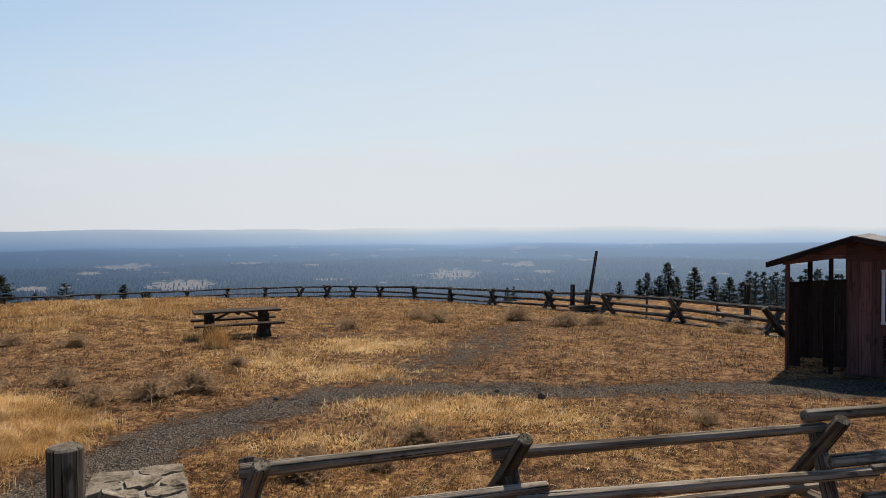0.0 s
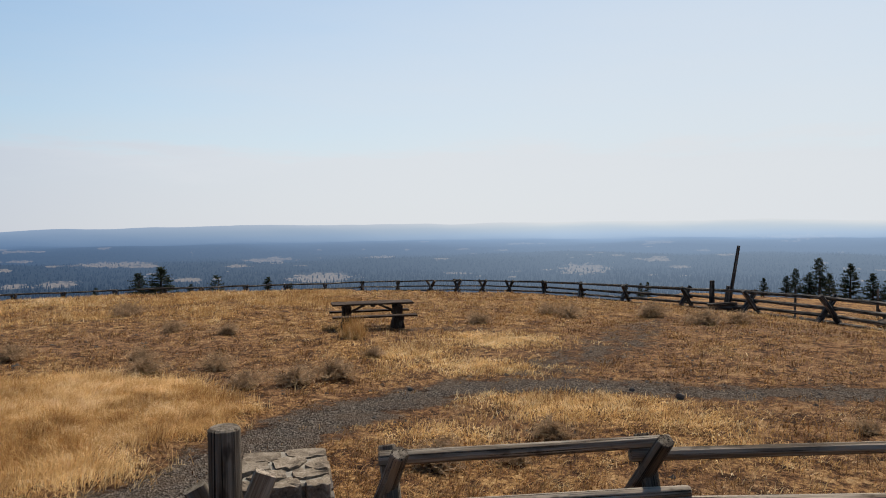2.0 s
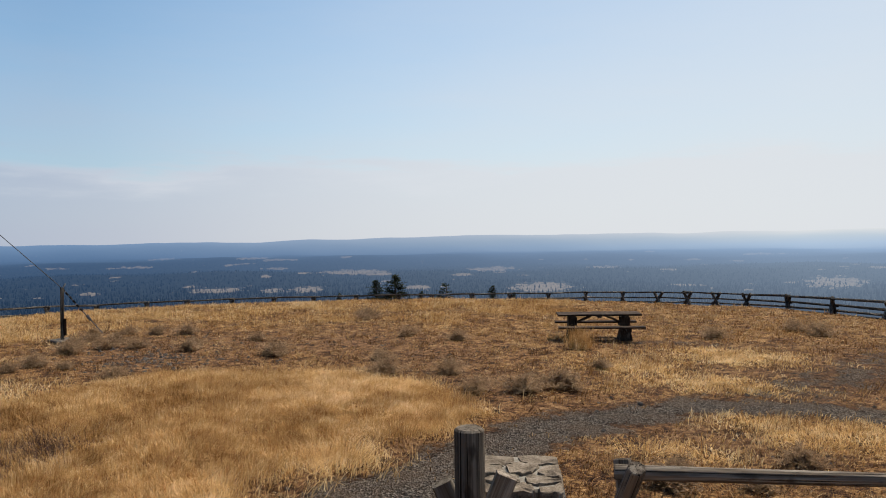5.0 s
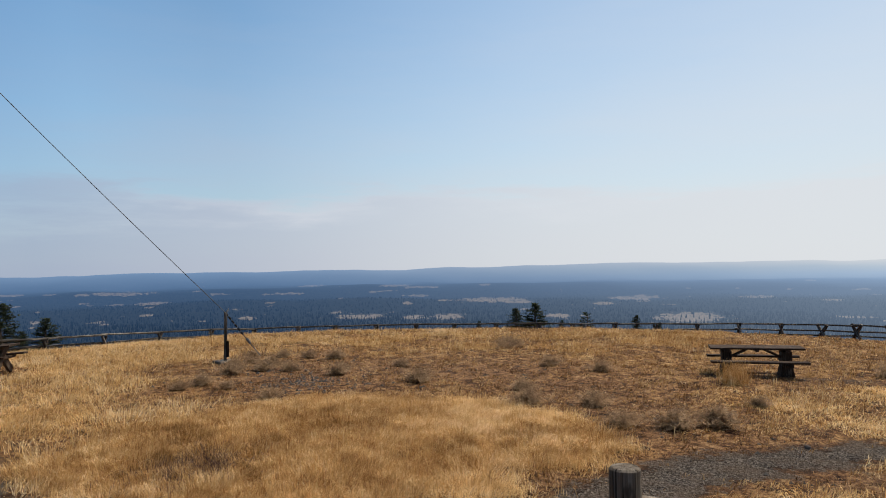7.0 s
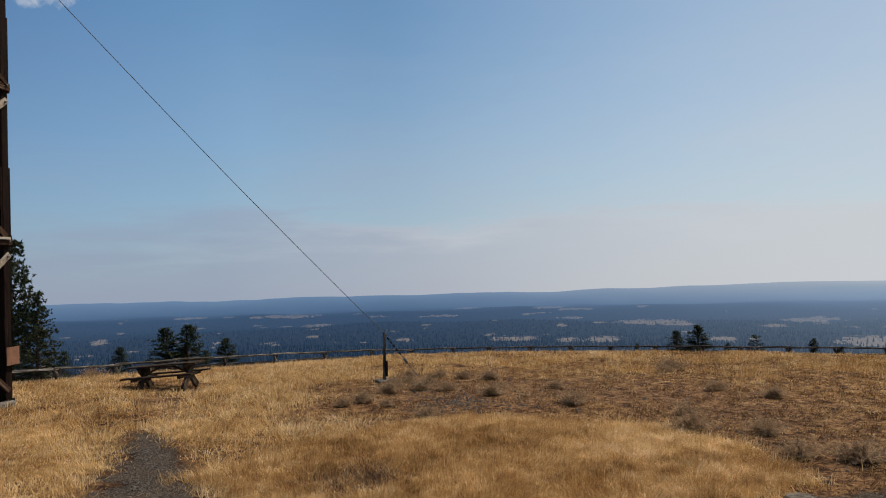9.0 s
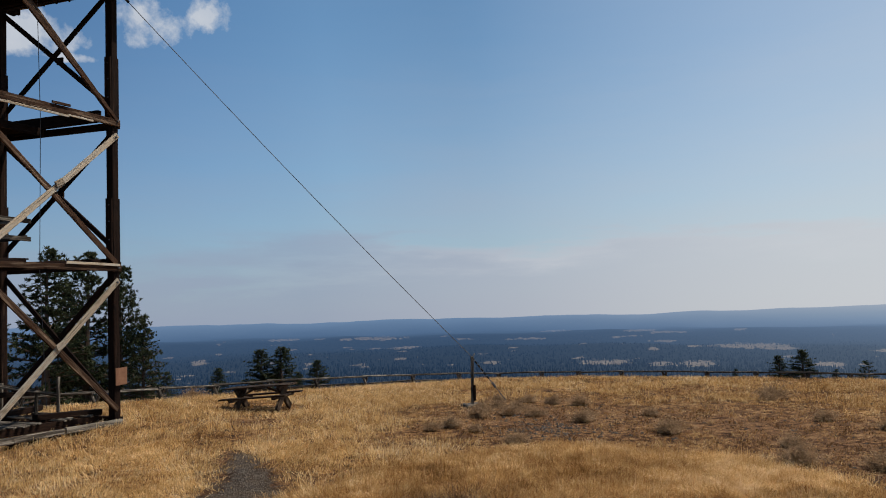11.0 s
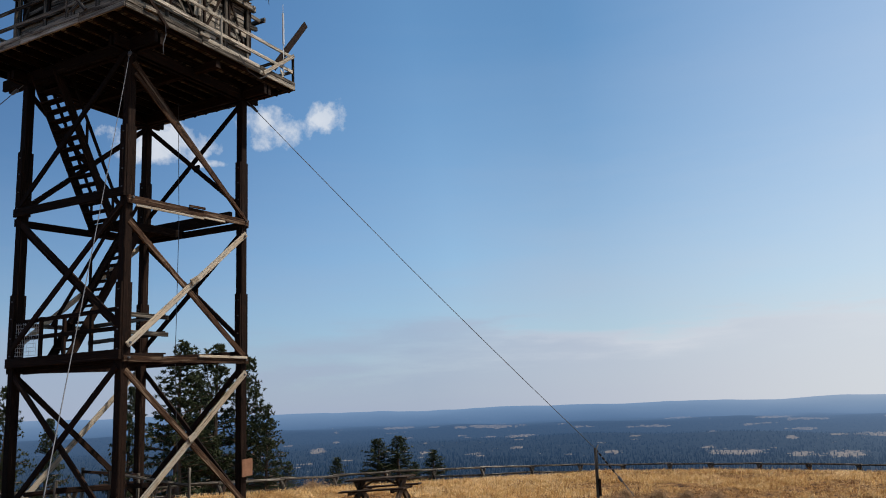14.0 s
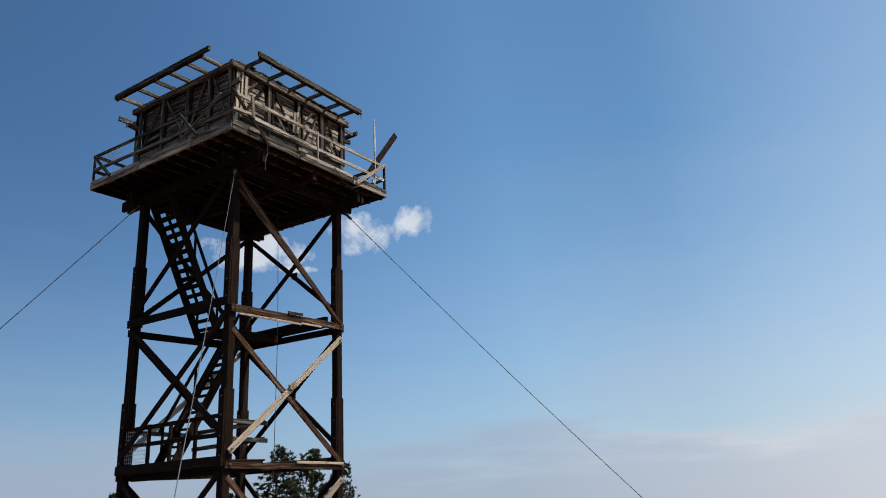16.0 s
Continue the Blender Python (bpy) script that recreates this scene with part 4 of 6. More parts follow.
# stairs and landings
def flight(u0, z0, u1, z1, v, wide, steps):
    stair = part("stair", Shape().plank((u0, v - wide / 2, z0), (u1, v - wide / 2, z1), 0.05, 0.24), M_TOWER, tower, "steep dark timber stair")
    part("stringer", Shape().plank((u0, v + wide / 2, z0), (u1, v + wide / 2, z1), 0.05, 0.24), M_TOWER, stair)
    for k in range(1, steps):
        q = k / steps
        u, z = u0 + (u1 - u0) * q, z0 + (z1 - z0) * q
        part("tread", Shape().plank((u, v - wide / 2, z), (u, v + wide / 2, z), 0.24, 0.045), M_TOWER, stair)
    for s in (-1, 1):
        part("handrail", Shape().plank((u0, v + s * wide / 2, z0 + 0.85), (u1, v + s * wide / 2, z1 + 0.85), 0.05, 0.09), M_TOWER, stair)
        for q in (0.05, 0.5, 0.95):
            u, z = u0 + (u1 - u0) * q, z0 + (z1 - z0) * q
            part("baluster", Shape().plank((u, v + s * wide / 2, z), (u, v + s * wide / 2, z + 0.87), 0.05, 0.07, up=(1, 0, 0)), M_TOWER, stair)


flight(-2.1, 11.9, -0.1, 7.85, 1.2, 0.9, 17)
flight(0.42, 7.9, -1.7, 4.2, 0.65, 0.7, 16)
for name, u0, u1, v0, v1, z in (("upper_landing", -0.1, 1.9, 0.3, 1.85, Z2 + 0.05), ("lower_landing", -1.95, -0.7, -1.9, 1.9, Z1 + 0.14)):
    land_deck = part(name, Shape().plank((u0, v0, z - 0.12), (u1, v0, z - 0.12), 0.06, 0.2), M_TOWER, tower, "dark plank landing")
    part("joist", Shape().plank((u0, v1, z - 0.12), (u1, v1, z - 0.12), 0.06, 0.2), M_TOWER, land_deck)
    part("joist", Shape().plank((u0, v0, z - 0.12), (u0, v1, z - 0.12), 0.06, 0.2), M_TOWER, land_deck)
    k = v0 + 0.08
    while k < v1:
        part("floor_board", Shape().plank((u0 - 0.1, k, z), (u1 + 0.1, k, z), 0.15, 0.04), M_TOWER, land_deck)
        k += 0.165
for v in (-0.9, 0.1, 1.0, 1.8):
    part("rail_post", Shape().plank((-2.0, v, Z1 + 0.1), (-2.0, v, Z1 + 1.2), 0.08, 0.08, up=(1, 0, 0)), M_TOWER, tower)
for z0, z1 in ((0.68, 0.74), (1.1, 1.2)):
    part("rail", Shape().plank((-2.04, 2, Z1 + z0), (-2.04, -2, Z1 + z1), 0.04, 0.11), M_TOWER, tower)
for z in (0.55, 0.98):
    part("rail", Shape().plank((-0.7, -1.95, Z1 + z + 0.1), (-0.7, 0.9, Z1 + z), 0.04, 0.11), M_CAB, tower)
    part("rail", Shape().plank((-1.9, -1.95, Z1 + z + 0.1), (-0.6, -1.95, Z1 + z + 0.06), 0.04, 0.11), M_CAB, tower)
part("rail", Shape().plank((-1.9, 1.9, Z1 + 1.05), (0.4, 1.9, Z1 + 1.0), 0.04, 0.12), M_CAB, tower)
# woven wire panel in the lower landing's railing
net = Shape()
for k in range(11):
    v = 0.98 + 0.09 * k
    net.tube([(-2.08, v, Z1 + 0.22), (-2.08, v, Z1 + 1.08)], 0.005, 3)
for k in range(9):
    z = Z1 + 0.24 + 0.1 * k
    net.tube([(-2.085, 0.98, z), (-2.085, 1.9, z)], 0.005, 3)
part("wire_mesh", net, M_ALU, tower, "pale woven wire panel")

# catwalk deck on doubled ring beams
D = 3.107
for s in (-1, 1):
    for o in (-0.09, 0.09):
        part("beam", Shape().plank((s * 2.0 + o, -D + 0.12, ZD - 0.30), (s * 2.0 + o, D - 0.12, ZD - 0.30), 0.1, 0.3), M_TOWER, tower)
        part("beam", Shape().plank((-2.55, s * 2.0 + o, ZD - 0.33), (2.55, s * 2.0 + o, ZD - 0.33), 0.1, 0.24), M_TOWER, tower)
part("beam", Shape().plank((0, -D + 0.12, ZD - 0.25), (0, D - 0.12, ZD - 0.25), 0.16, 0.2), M_TOWER, tower)
for v in np.linspace(-D + 0.15, D - 0.15, 13):
    part("joist", Shape().plank((-D + 0.05, v, ZD + 0.04), (D - 0.05, v, ZD + 0.04), 0.06, 0.2), M_TOWER, tower)
for k in range(36):
    u = -D + 0.09 + k * (2 * D - 0.18) / 35
    part("deck_board", Shape().plank((u, -D, ZD + 0.165), (u, D, ZD + 0.165), 0.16, 0.045), M_CAB, tower)
for (au, av), (bu, bv) in (((-D, -D), (D, -D)), ((D, -D), (D, D)), ((D, D), (-D, D)), ((-D, D), (-D, -D))):
    for z, h in ((ZD + 0.065, 0.13), (ZD + 0.20, 0.11)):
        for q0, q1 in ((0.0, 0.38), (0.385, 0.74), (0.745, 1.0)):
            j = rng.uniform(-0.012, 0.012)
            part("fascia", Shape().plank((au + (bu - au) * q0, av + (bv - av) * q0, z + j), (bu * q1 + au * (1 - q1), bv * q1 + av * (1 - q1), z - j), 0.05, h, ch=0.006), M_CAB if rng.random() < 0.6 else M_GREY, tower, "silvered fascia board")


# catwalk railing, broken at one corner
def railing(a, b, heights, mat=M_CAB, posts=(0.0, 0.25, 0.5, 0.75, 1.0)):
    (au, av), (bu, bv) = a, b
    for q in posts:
        u, v = au + (bu - au) * q, av + (bv - av) * q
        part("rail_post", Shape().plank((u, v, ZD + 0.05), (u, v, ZD + 1.13), 0.08, 0.05, up=(1, 0, 0)), mat, tower)
    for z in heights:
        part("rail", Shape().plank((au, av, ZD + z), (bu, bv, ZD + z - 0.01), 0.04, 0.10, bow=-0.02), mat, tower)


E_ = D - 0.03
railing((-E_, -E_), (E_, -E_), (0.61, 1.08), M_GREY, (0.0, 0.5, 1.0))
railing((-E_, E_), (-E_, -E_), (0.62, 1.08), M_CAB, (0.0, 0.33, 0.66, 1.0))
railing((E_, E_), (-E_, E_), (0.62, 1.1))
railing((E_, -E_), (E_, E_), (0.62, 1.1))
# wire stretched in the open end of the shaded railing
strands = Shape()
for k in range(5):
    strands.tube([(-E_ - 0.01, E_ - 0.05, ZD + 0.68 + 0.08 * k), (-E_ - 0.01, 1.7, ZD + 0.68 + 0.08 * k)], 0.006, 3)
part("wire_strand", strands, M_ALU, tower, "thin pale strands of wire")
# fallen and leaning boards
FRONT, SIDE = (0, 1, 0), (1, 0, 0)
for a, b, w, mat, up in (((-3.2, -3.17, 13.27), (-1.9, -3.17, 12.1), 0.10, M_TOWER, FRONT), ((-3.15, -3.18, 12.72), (-2.45, -3.18, 12.78), 0.09, M_GREY, FRONT),
                         ((-2.56, -3.2, 13.32), (-2.5, -3.2, 12.68), 0.11, M_BARE, FRONT), ((-2.6, -3.17, 12.36), (-2.25, -3.17, 12.37), 0.09, M_BARE, FRONT), ((-0.85, -3.17, 12.42), (-0.5, -3.17, 12.43), 0.09, M_BARE, FRONT),
                         ((1.62, -3.18, 12.2), (3.0, -3.18, 13.25), 0.11, M_BARE, FRONT), ((2.2, -3.05, 12.6), (3.72, -3.1, 14.62), 0.2, M_TOWER, FRONT), ((2.75, -3.0, 12.3), (3.1, -2.6, 12.95), 0.12, M_GREY, FRONT),
                         ((-3.16, 3.0, 13.2), (-3.16, 2.1, 12.35), 0.1, M_CAB, SIDE), ((-3.17, -1.0, 13.25), (-3.17, -1.8, 12.4), 0.09, M_CAB, SIDE), ((-3.17, -1.3, 12.5), (-3.17, -2.7, 13.3), 0.09, M_CAB, SIDE)):
    part("loose_board", Shape().plank(a, b, w, 0.04, up=up), mat, tower)
part("antenna", Shape().tube([(2.6, -3.1, 12.5), (2.6, -3.1, 13.5)], 0.018).tube([(2.6, -3.1, 13.5), (2.59, -3.1, 14.5)], 0.035).tube([(2.59, -3.1, 14.5), (2.59, -3.1, 14.8)], 0.01), M_ALU, tower, "thin pale whip antenna")
part("antenna", Shape().tube([(-1.5, -1.5, 14.8), (-1.5, -1.5, 15.45)], 0.014), M_STEEL, tower)

# cab: siding below, boarded-up window bays above
CU0, CU1, CV0, CV1, W0, W1 = -2.29, 2.19, -2.06, 2.2, ZD + 0.19, 14.72
SILL = 13.35
cab = part("cab", Shape().plank((CU0 + 0.06, 0.07, W0 + 0.02), (CU1 - 0.06, 0.07, W0 + 0.02), CV1 - CV0 - 0.12, 0.03), M_TOWER, tower, "square boarded-up cab of silvered planks")
# added solid core: the cab's dark inside put into colour behind the gaps
core = Shape().plank(((CU0 + CU1) / 2, (CV0 + CV1) / 2, W0), ((CU0 + CU1) / 2, (CV0 + CV1) / 2, W1), CV1 - CV0 - 0.16, CU1 - CU0 - 0.16, up=(1, 0, 0))
part("lining", core, M_DARK, cab, "near-black core behind the cab's boards")
walls = (((CU0, CV0), (CU1, CV0), (0, -1), True), ((CU1, CV0), (CU1, CV1), (1, 0), False), ((CU1, CV1), (CU0, CV1), (0, 1), False), ((CU0, CV1), (CU0, CV0), (-1, 0), False))
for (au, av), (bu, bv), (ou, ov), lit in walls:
    def spot(q, z, o=0.0):
        return (au + (bu - au) * q + ou * o, av + (bv - av) * q + ov * o, z)

    z = W0 + 0.07
    while z < SILL - 0.05:                      # siding under the windows
        part("siding_board", Shape().plank(spot(0, z, rng.uniform(-0.012, 0.012)), spot(1, z, rng.uniform(-0.012, 0.012)), 0.035, 0.138, ch=0.006), M_CAB if rng.random() < 0.7 else M_GREY, cab)
        z += 0.142
    bays = (0.0, 0.06, 0.27, 0.31, 0.53, 0.58, 0.76, 0.80, 0.97, 1.0)
    for i in range(0, 10, 2):                   # studs between the bays
        q = (bays[i] + bays[i + 1]) / 2
        part("stud", Shape().plank(spot(q, W0, 0.05), spot(q, W1, 0.05), 0.12, 0.05, up=(ou, ov, 0)), M_CAB, cab)
        part("stud", Shape().plank(spot(bays[i + 1] + 0.012, SILL - 0.1, 0.035), spot(bays[i + 1] + 0.012, W1, 0.035), 0.07, 0.05, up=(ou, ov, 0)), M_TOWER, cab)
    for i in range(1, 9, 2):
        q0, q1 = bays[i], bays[i + 1]
        z = SILL + 0.02
        while z < W1 - 0.06:                    # short boards nailed over the bay, some slipped or gone
            if rng.random() > 0.10:
                d = rng.normal(0, 0.012)
                # sunlight put into colour: paler boards only on the lit wall
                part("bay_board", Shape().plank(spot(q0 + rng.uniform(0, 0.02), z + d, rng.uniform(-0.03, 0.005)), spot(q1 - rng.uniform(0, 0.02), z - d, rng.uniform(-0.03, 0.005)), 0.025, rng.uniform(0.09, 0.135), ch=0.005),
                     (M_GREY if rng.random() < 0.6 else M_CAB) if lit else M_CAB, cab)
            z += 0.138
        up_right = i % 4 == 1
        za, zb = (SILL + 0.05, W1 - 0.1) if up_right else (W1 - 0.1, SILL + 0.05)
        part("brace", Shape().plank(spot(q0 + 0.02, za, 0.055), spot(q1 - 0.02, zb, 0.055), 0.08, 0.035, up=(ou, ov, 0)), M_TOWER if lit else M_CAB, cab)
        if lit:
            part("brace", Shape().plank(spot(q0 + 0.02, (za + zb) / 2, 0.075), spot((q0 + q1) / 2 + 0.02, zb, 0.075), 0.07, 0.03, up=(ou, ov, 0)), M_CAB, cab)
    part("sill_board", Shape().plank(spot(-0.01, SILL - 0.06, 0.06), spot(1.01, SILL - 0.06, 0.06), 0.07, 0.06), M_CAB, cab)
    part("top_plate", Shape().plank(spot(-0.04, W1 + 0.05, 0.1), spot(1.04, W1 + 0.03, 0.1), 0.12, 0.17), M_CAB, cab)
    # open awning frame that stands off the wall on outriggers
    sh = part("awning_frame", Shape().plank(spot(0.015 if lit else 0.03, W1 + 0.11, 0.93), spot(0.975 if lit else 1.03, W1 + 0.10, 0.93), 0.07, 0.15), M_CAB, cab, "silvered open awning frame")
    part("batten", Shape().plank(spot(0.03, W1 + 0.03, 0.88), spot(0.96, W1 + 0.02, 0.88), 0.05, 0.05), M_TOWER, sh)
    for q in (0.07, 0.26, 0.44, 0.60, 0.78, 0.92):
        part("outrigger", Shape().plank(spot(q, W1 + 0.12, -0.3), spot(q, W1 + 0.08, 0.93), 0.06, 0.12), M_CAB, sh)
    for q in (0.12, 0.5, 0.97):
        part("hook", Shape().tube([spot(q, W1 + 0.05, 0.93), spot(q, W1 - 0.14, 0.94)], 0.012, 4), M_STEEL, sh)
    part("bracket", Shape().plank(spot(1.0, W1 - 0.55, 0.02), spot(1.08, W1 - 0.5, 0.02), 0.1, 0.13), M_CAB, cab)
roof = part("roof", Shape().plank((CU0 - 0.08, 0.07, W1 + 0.14), (CU1 + 0.08, 0.07, W1 + 0.14), CV1 - CV0 + 0.16, 0.06), M_TOWER, cab, "flat worn board roof")
for k in range(22):
    u = CU0 + 0.05 + k * (CU1 - CU0) / 22
    part("roof_board", Shape().plank((u + 0.08, CV0 - 0.16 + rng.uniform(-0.05, 0.05), W1 + 0.185), (u + 0.08, CV1 + 0.16 + rng.uniform(-0.05, 0.05), W1 + 0.185), 0.2, 0.03), M_CAB, roof)
# corner boards, and pale flaked boards that also paint in the sunny wall's light
for u, w, z0, z1 in ((-2.2, 0.12, 0.5, 2.2), (-2.04, 0.09, 0.9, 2.3), (-1.9, 0.11, 1.0, 2.25), (-0.02, 0.12, 1.2, 1.9), (0.12, 0.10, 1.25, 1.95)):
    part("patch_board", Shape().plank((u, CV0 - 0.085, W0 + z0), (u + 0.02, CV0 - 0.085, W0 + z1), w, 0.03, up=(0, 1, 0)), M_GREY, cab)
for u0, u1, z in ((-1.5, -1.05, 1.55), (-0.75, -0.35, 1.85), (-0.7, -0.4, 1.6), (0.45, 0.9, 1.9), (0.5, 0.8, 1.2), (1.45, 2.0, 1.6), (1.6, 2.05, 1.45), (0.35, 0.8, 0.85), (-1.0, -0.7, 0.75)):
    part("patch_board", Shape().plank((u0, CV0 - 0.045, W0 + z), (u1, CV0 - 0.045, W0 + z - 0.02), 0.02, 0.12), M_BARE, cab, "pale bare board")


# base: raised sills on cribbing that follow the falling ground, an open slatted floor, stub posts and scrap
def low(u, v, z):
    return (u, v, z - 0.07 * (u + 2) - 0.04)


for a, b, mat in (((-2.1, -2.17, 0.16), (0.3, -2.15, 0.16), M_CAB), ((0.15, -2.2, 0.18), (2.02, -2.2, 0.18), M_GREY), ((-2.15, 2.1, 0.30), (-2.15, -2.1, 0.36), M_TOWER), ((2.15, -2.1, 0.22), (2.15, 2.1, 0.22), M_TOWER), ((2.1, 2.15, 0.22), (-2.1, 2.15, 0.22), M_TOWER)):
    part("sill", Shape().plank(low(*a), low(*b), 0.1, 0.15, ch=0.015), mat, tower, "grey sill beam" if mat is not M_TOWER else "")
for u in (-1.75, -1.2, -0.6, -0.1, 0.5, 1.0, 1.6):
    h = rng.uniform(0.12, 0.24)
    part("crib_block", Shape().plank(low(u - 0.12, -2.12, h / 2 - 0.08), low(u + 0.13, -2.06 + rng.uniform(-0.1, 0.1), h / 2 - 0.06), 0.2, h + 0.1), M_TOWER, tower)
for k in range(17):
    u = -1.75 + k * 0.205 + rng.uniform(-0.03, 0.03)
    if k in (9, 10, 14):
        continue
    part("floor_board", Shape().plank(low(u, -1.75 + rng.uniform(-0.15, 0.15), 0.38), low(u + rng.uniform(-0.06, 0.06), 0.3 + rng.uniform(-0.3, 0.5), 0.38 + rng.uniform(-0.02, 0.04)), 0.10, 0.035), M_CAB, tower)
for v in (-1.6, -0.7, 0.3):
    part("joist", Shape().plank(low(-1.85, v, 0.27), low(1.8, v, 0.25), 0.1, 0.2), M_TOWER, tower)
for a, b in (((-1.9, 0.9, 0.42), (1.9, 1.0, 0.38)), ((-1.9, 1.5, 0.5), (1.2, 1.6, 0.45)), ((0.1, -1.3, 0.48), (2.0, -1.5, 0.42)), ((0.3, 0.1, 0.46), (2.0, 0.6, 0.48))):
    part("scrap_timber", Shape().plank(low(*a), low(*b), 0.2, 0.16, ch=0.02), M_TOWER, tower)
for u, v, h in ((1.05, -1.05, 1.42), (1.15, -0.2, 1.15), (0.1, 0.9, 1.35), (1.3, 1.2, 1.2), (-1.2, 1.3, 1.2), (-0.2, 1.6, 1.45)):
    part("stub_post", Shape().log(low(u, v, 0.2), low(u + 0.01, v, h), 0.05, 0.045), M_CAB, tower)
part("rail", Shape().log(low(1.05, -1.05, 0.95), low(0.2, 0.4, 1.25), 0.045, 0.04), M_CAB, tower)
part("rail", Shape().log(low(-1.9, 1.5, 0.9), low(1.4, 1.3, 0.95), 0.06, 0.05), M_TOWER, tower)
part("rail", Shape().plank(low(-1.95, 0.2, 1.05), low(1.9, 0.5, 0.9), 0.06, 0.14), M_TOWER, tower)
part("rail", Shape().plank(low(-0.25, 1.55, 1.35), low(1.35, 1.3, 1.15), 0.05, 0.08), M_TOWER, tower)
part("rust_plate", Shape().plank((2.04, -2.2, 0.84), (2.04, -2.2, 1.30), 0.42, 0.02, up=(0, 1, 0)), M_RUST, tower, "square rusted plate")


# ---- guy wires and their anchors
def anchor_post(x, y, label):
    p = thing("anchor_post", at(x, y), label, "post", "guy anchors")
    part("post", Shape().plank((0, 0, -0.1), (0.01, 0.02, 1.62), 0.085, 0.085, up=(1, 0, 0)), M_CAB, p)
    part("base_slab", Shape().slab([(-0.4, -0.28), (0.42, -0.3), (0.45, 0.3), (-0.38, 0.28)], -0.1, 0.09), M_CONCRETE, p, "flat concrete pad")
    part("cleat", Shape().plank((0.05, 0.06, 0.2), (0.05, 0.06, 0.7), 0.08, 0.06, up=(1, 0, 0)), M_TOWER, p)
    part("hook", Shape().tube([(0, 0, 1.55), (0.06, 0.1, 1.72), (0.1, 0.02, 1.6)], 0.02), M_STEEL, p)
    return p


def guy(key, x, y, top_label):
    su, sv = CORNERS[key]
    a = TOWER @ Vector((su * (LEG + 0.1), sv * (LEG + 0.1), ZT + 0.05))
    b = Vector((x, y, hgt(x, y) + 1.62))
    out = (b - a)
    out.z = 0
    out = out.normalized()
    end = b + out * 1.25 - Vector((0, 0, 1.5))
    w = thing("guy_wire", Matrix.Translation(b), top_label, "cable", "guy wires")
    pts = [a.lerp(b, k / 16) - Vector((0, 0, 0.12 * math.sin(k / 16 * math.pi))) - b for k in range(17)]
    part("cable", Shape().tube(pts, 0.0065 if key == "n" else 0.0115, 6), M_STEEL, w)
    part("stay", Shape().tube([Vector((0, 0, 0)), end - b], 0.014, 5), M_STEEL, w)
    for k in range(6):
        part("link", Shape().log((end - b) * (0.02 + 0.085 * k), (end - b) * (0.075 + 0.085 * k), 0.03, 0.03, 6, 2), M_DARK, w)
    part("turnbuckle", Shape().log((end - b) * 0.60, (end - b) * 0.70, 0.045, 0.04), M_STEEL, w)
    part("insulator", Shape().log((a - b) * 0.985 + (b - b), (a - b) * 0.97, 0.05, 0.04), M_STEEL, w)


anchor_post(-23.17, 7.38, "short grey post on a concrete pad with a guy wire")
guy("r", -23.17, 7.38, "long thin steel guy wire sloping to its anchor post")
anchor_post(-7.8, -3.1, "short grey post on a concrete pad with a guy wire")
guy("n", -7.8, -3.1, "thin steel guy wire running down in front of the tower")
anchor_post(-19.1, -18.0, "short grey post on a concrete pad with a guy wire")
guy("l", -19.1, -18.0, "thin steel guy wire sloping away behind the tower")

# ---- buck-and-rail fences
def buck(x, y, rz, tall, mat, label, group, foot=0.42, head=0.28):
    """Two crossed poles; the fence runs along local x."""
    b = thing("fence_buck", at(x, y, rz), label, "fence", group)
    fat = -0.012 if foot > 0.6 else (0.0 if foot < 0.4 else 0.04)
    back = 0.36 if foot > 0.6 else 1.0      # on the near fence the rear pole stands steeper
    part("pole", Shape().log((-0.08, -foot * back, -0.06), (-0.05, head * (0.6 if foot > 0.6 else 1.0), tall - (0.05 if foot > 0.6 else 0.0)), 0.09 + fat, 0.08 + fat), mat, b)
    fx = -0.06 if foot > 0.6 else 0.07     # the front pole covers the rear one
    part("pole", Shape().log((fx, foot, -0.06), (fx - 0.03, -head, tall), 0.09 + fat, 0.08 + fat), mat, b)
    part("crossbar", Shape().log((0.0, -foot * 0.7, 0.38), (0.0, foot * 0.7, 0.38), 0.05, 0.05, 7, 2), mat, b)
    return b


def fence_rail(a, b, r, mat, label, group):
    a, b = Vector(a), Vector(b)
    s = Shape().log((0, 0, 0), b - a, r, r * 0.86, 9, 6, 0.05)
    ob = new("fence_rail", mesh("fence_rail", s.v, s.f, mat, False, s.g))
    ob.location = a
    return tagged(ob, label, "fence", group)


def on(x, y, z):
    return (x, y, hgt(x, y) + z)


# near fence of grey peeled poles
NEAR = [(-3.12, 4.83), (-1.33, 5.85), (1.27, 7.2), (3.9, 8.75), (6.6, 10.2)]
lab_b, lab_r = "crossed grey peeled-pole fence buck beside the path", "weathered grey peeled fence rail, sunlit on top"
for k, (x, y) in enumerate(NEAR):
    i = min(k, len(NEAR) - 2)
    rz = math.degrees(math.atan2(NEAR[i + 1][1] - NEAR[i][1], NEAR[i + 1][0] - NEAR[i][0]))
    buck(x, y, rz + (22, 18, 4, 0, 0)[k], 1.20, M_BUCK, lab_b, "near fence bucks", 0.80, 0.24)
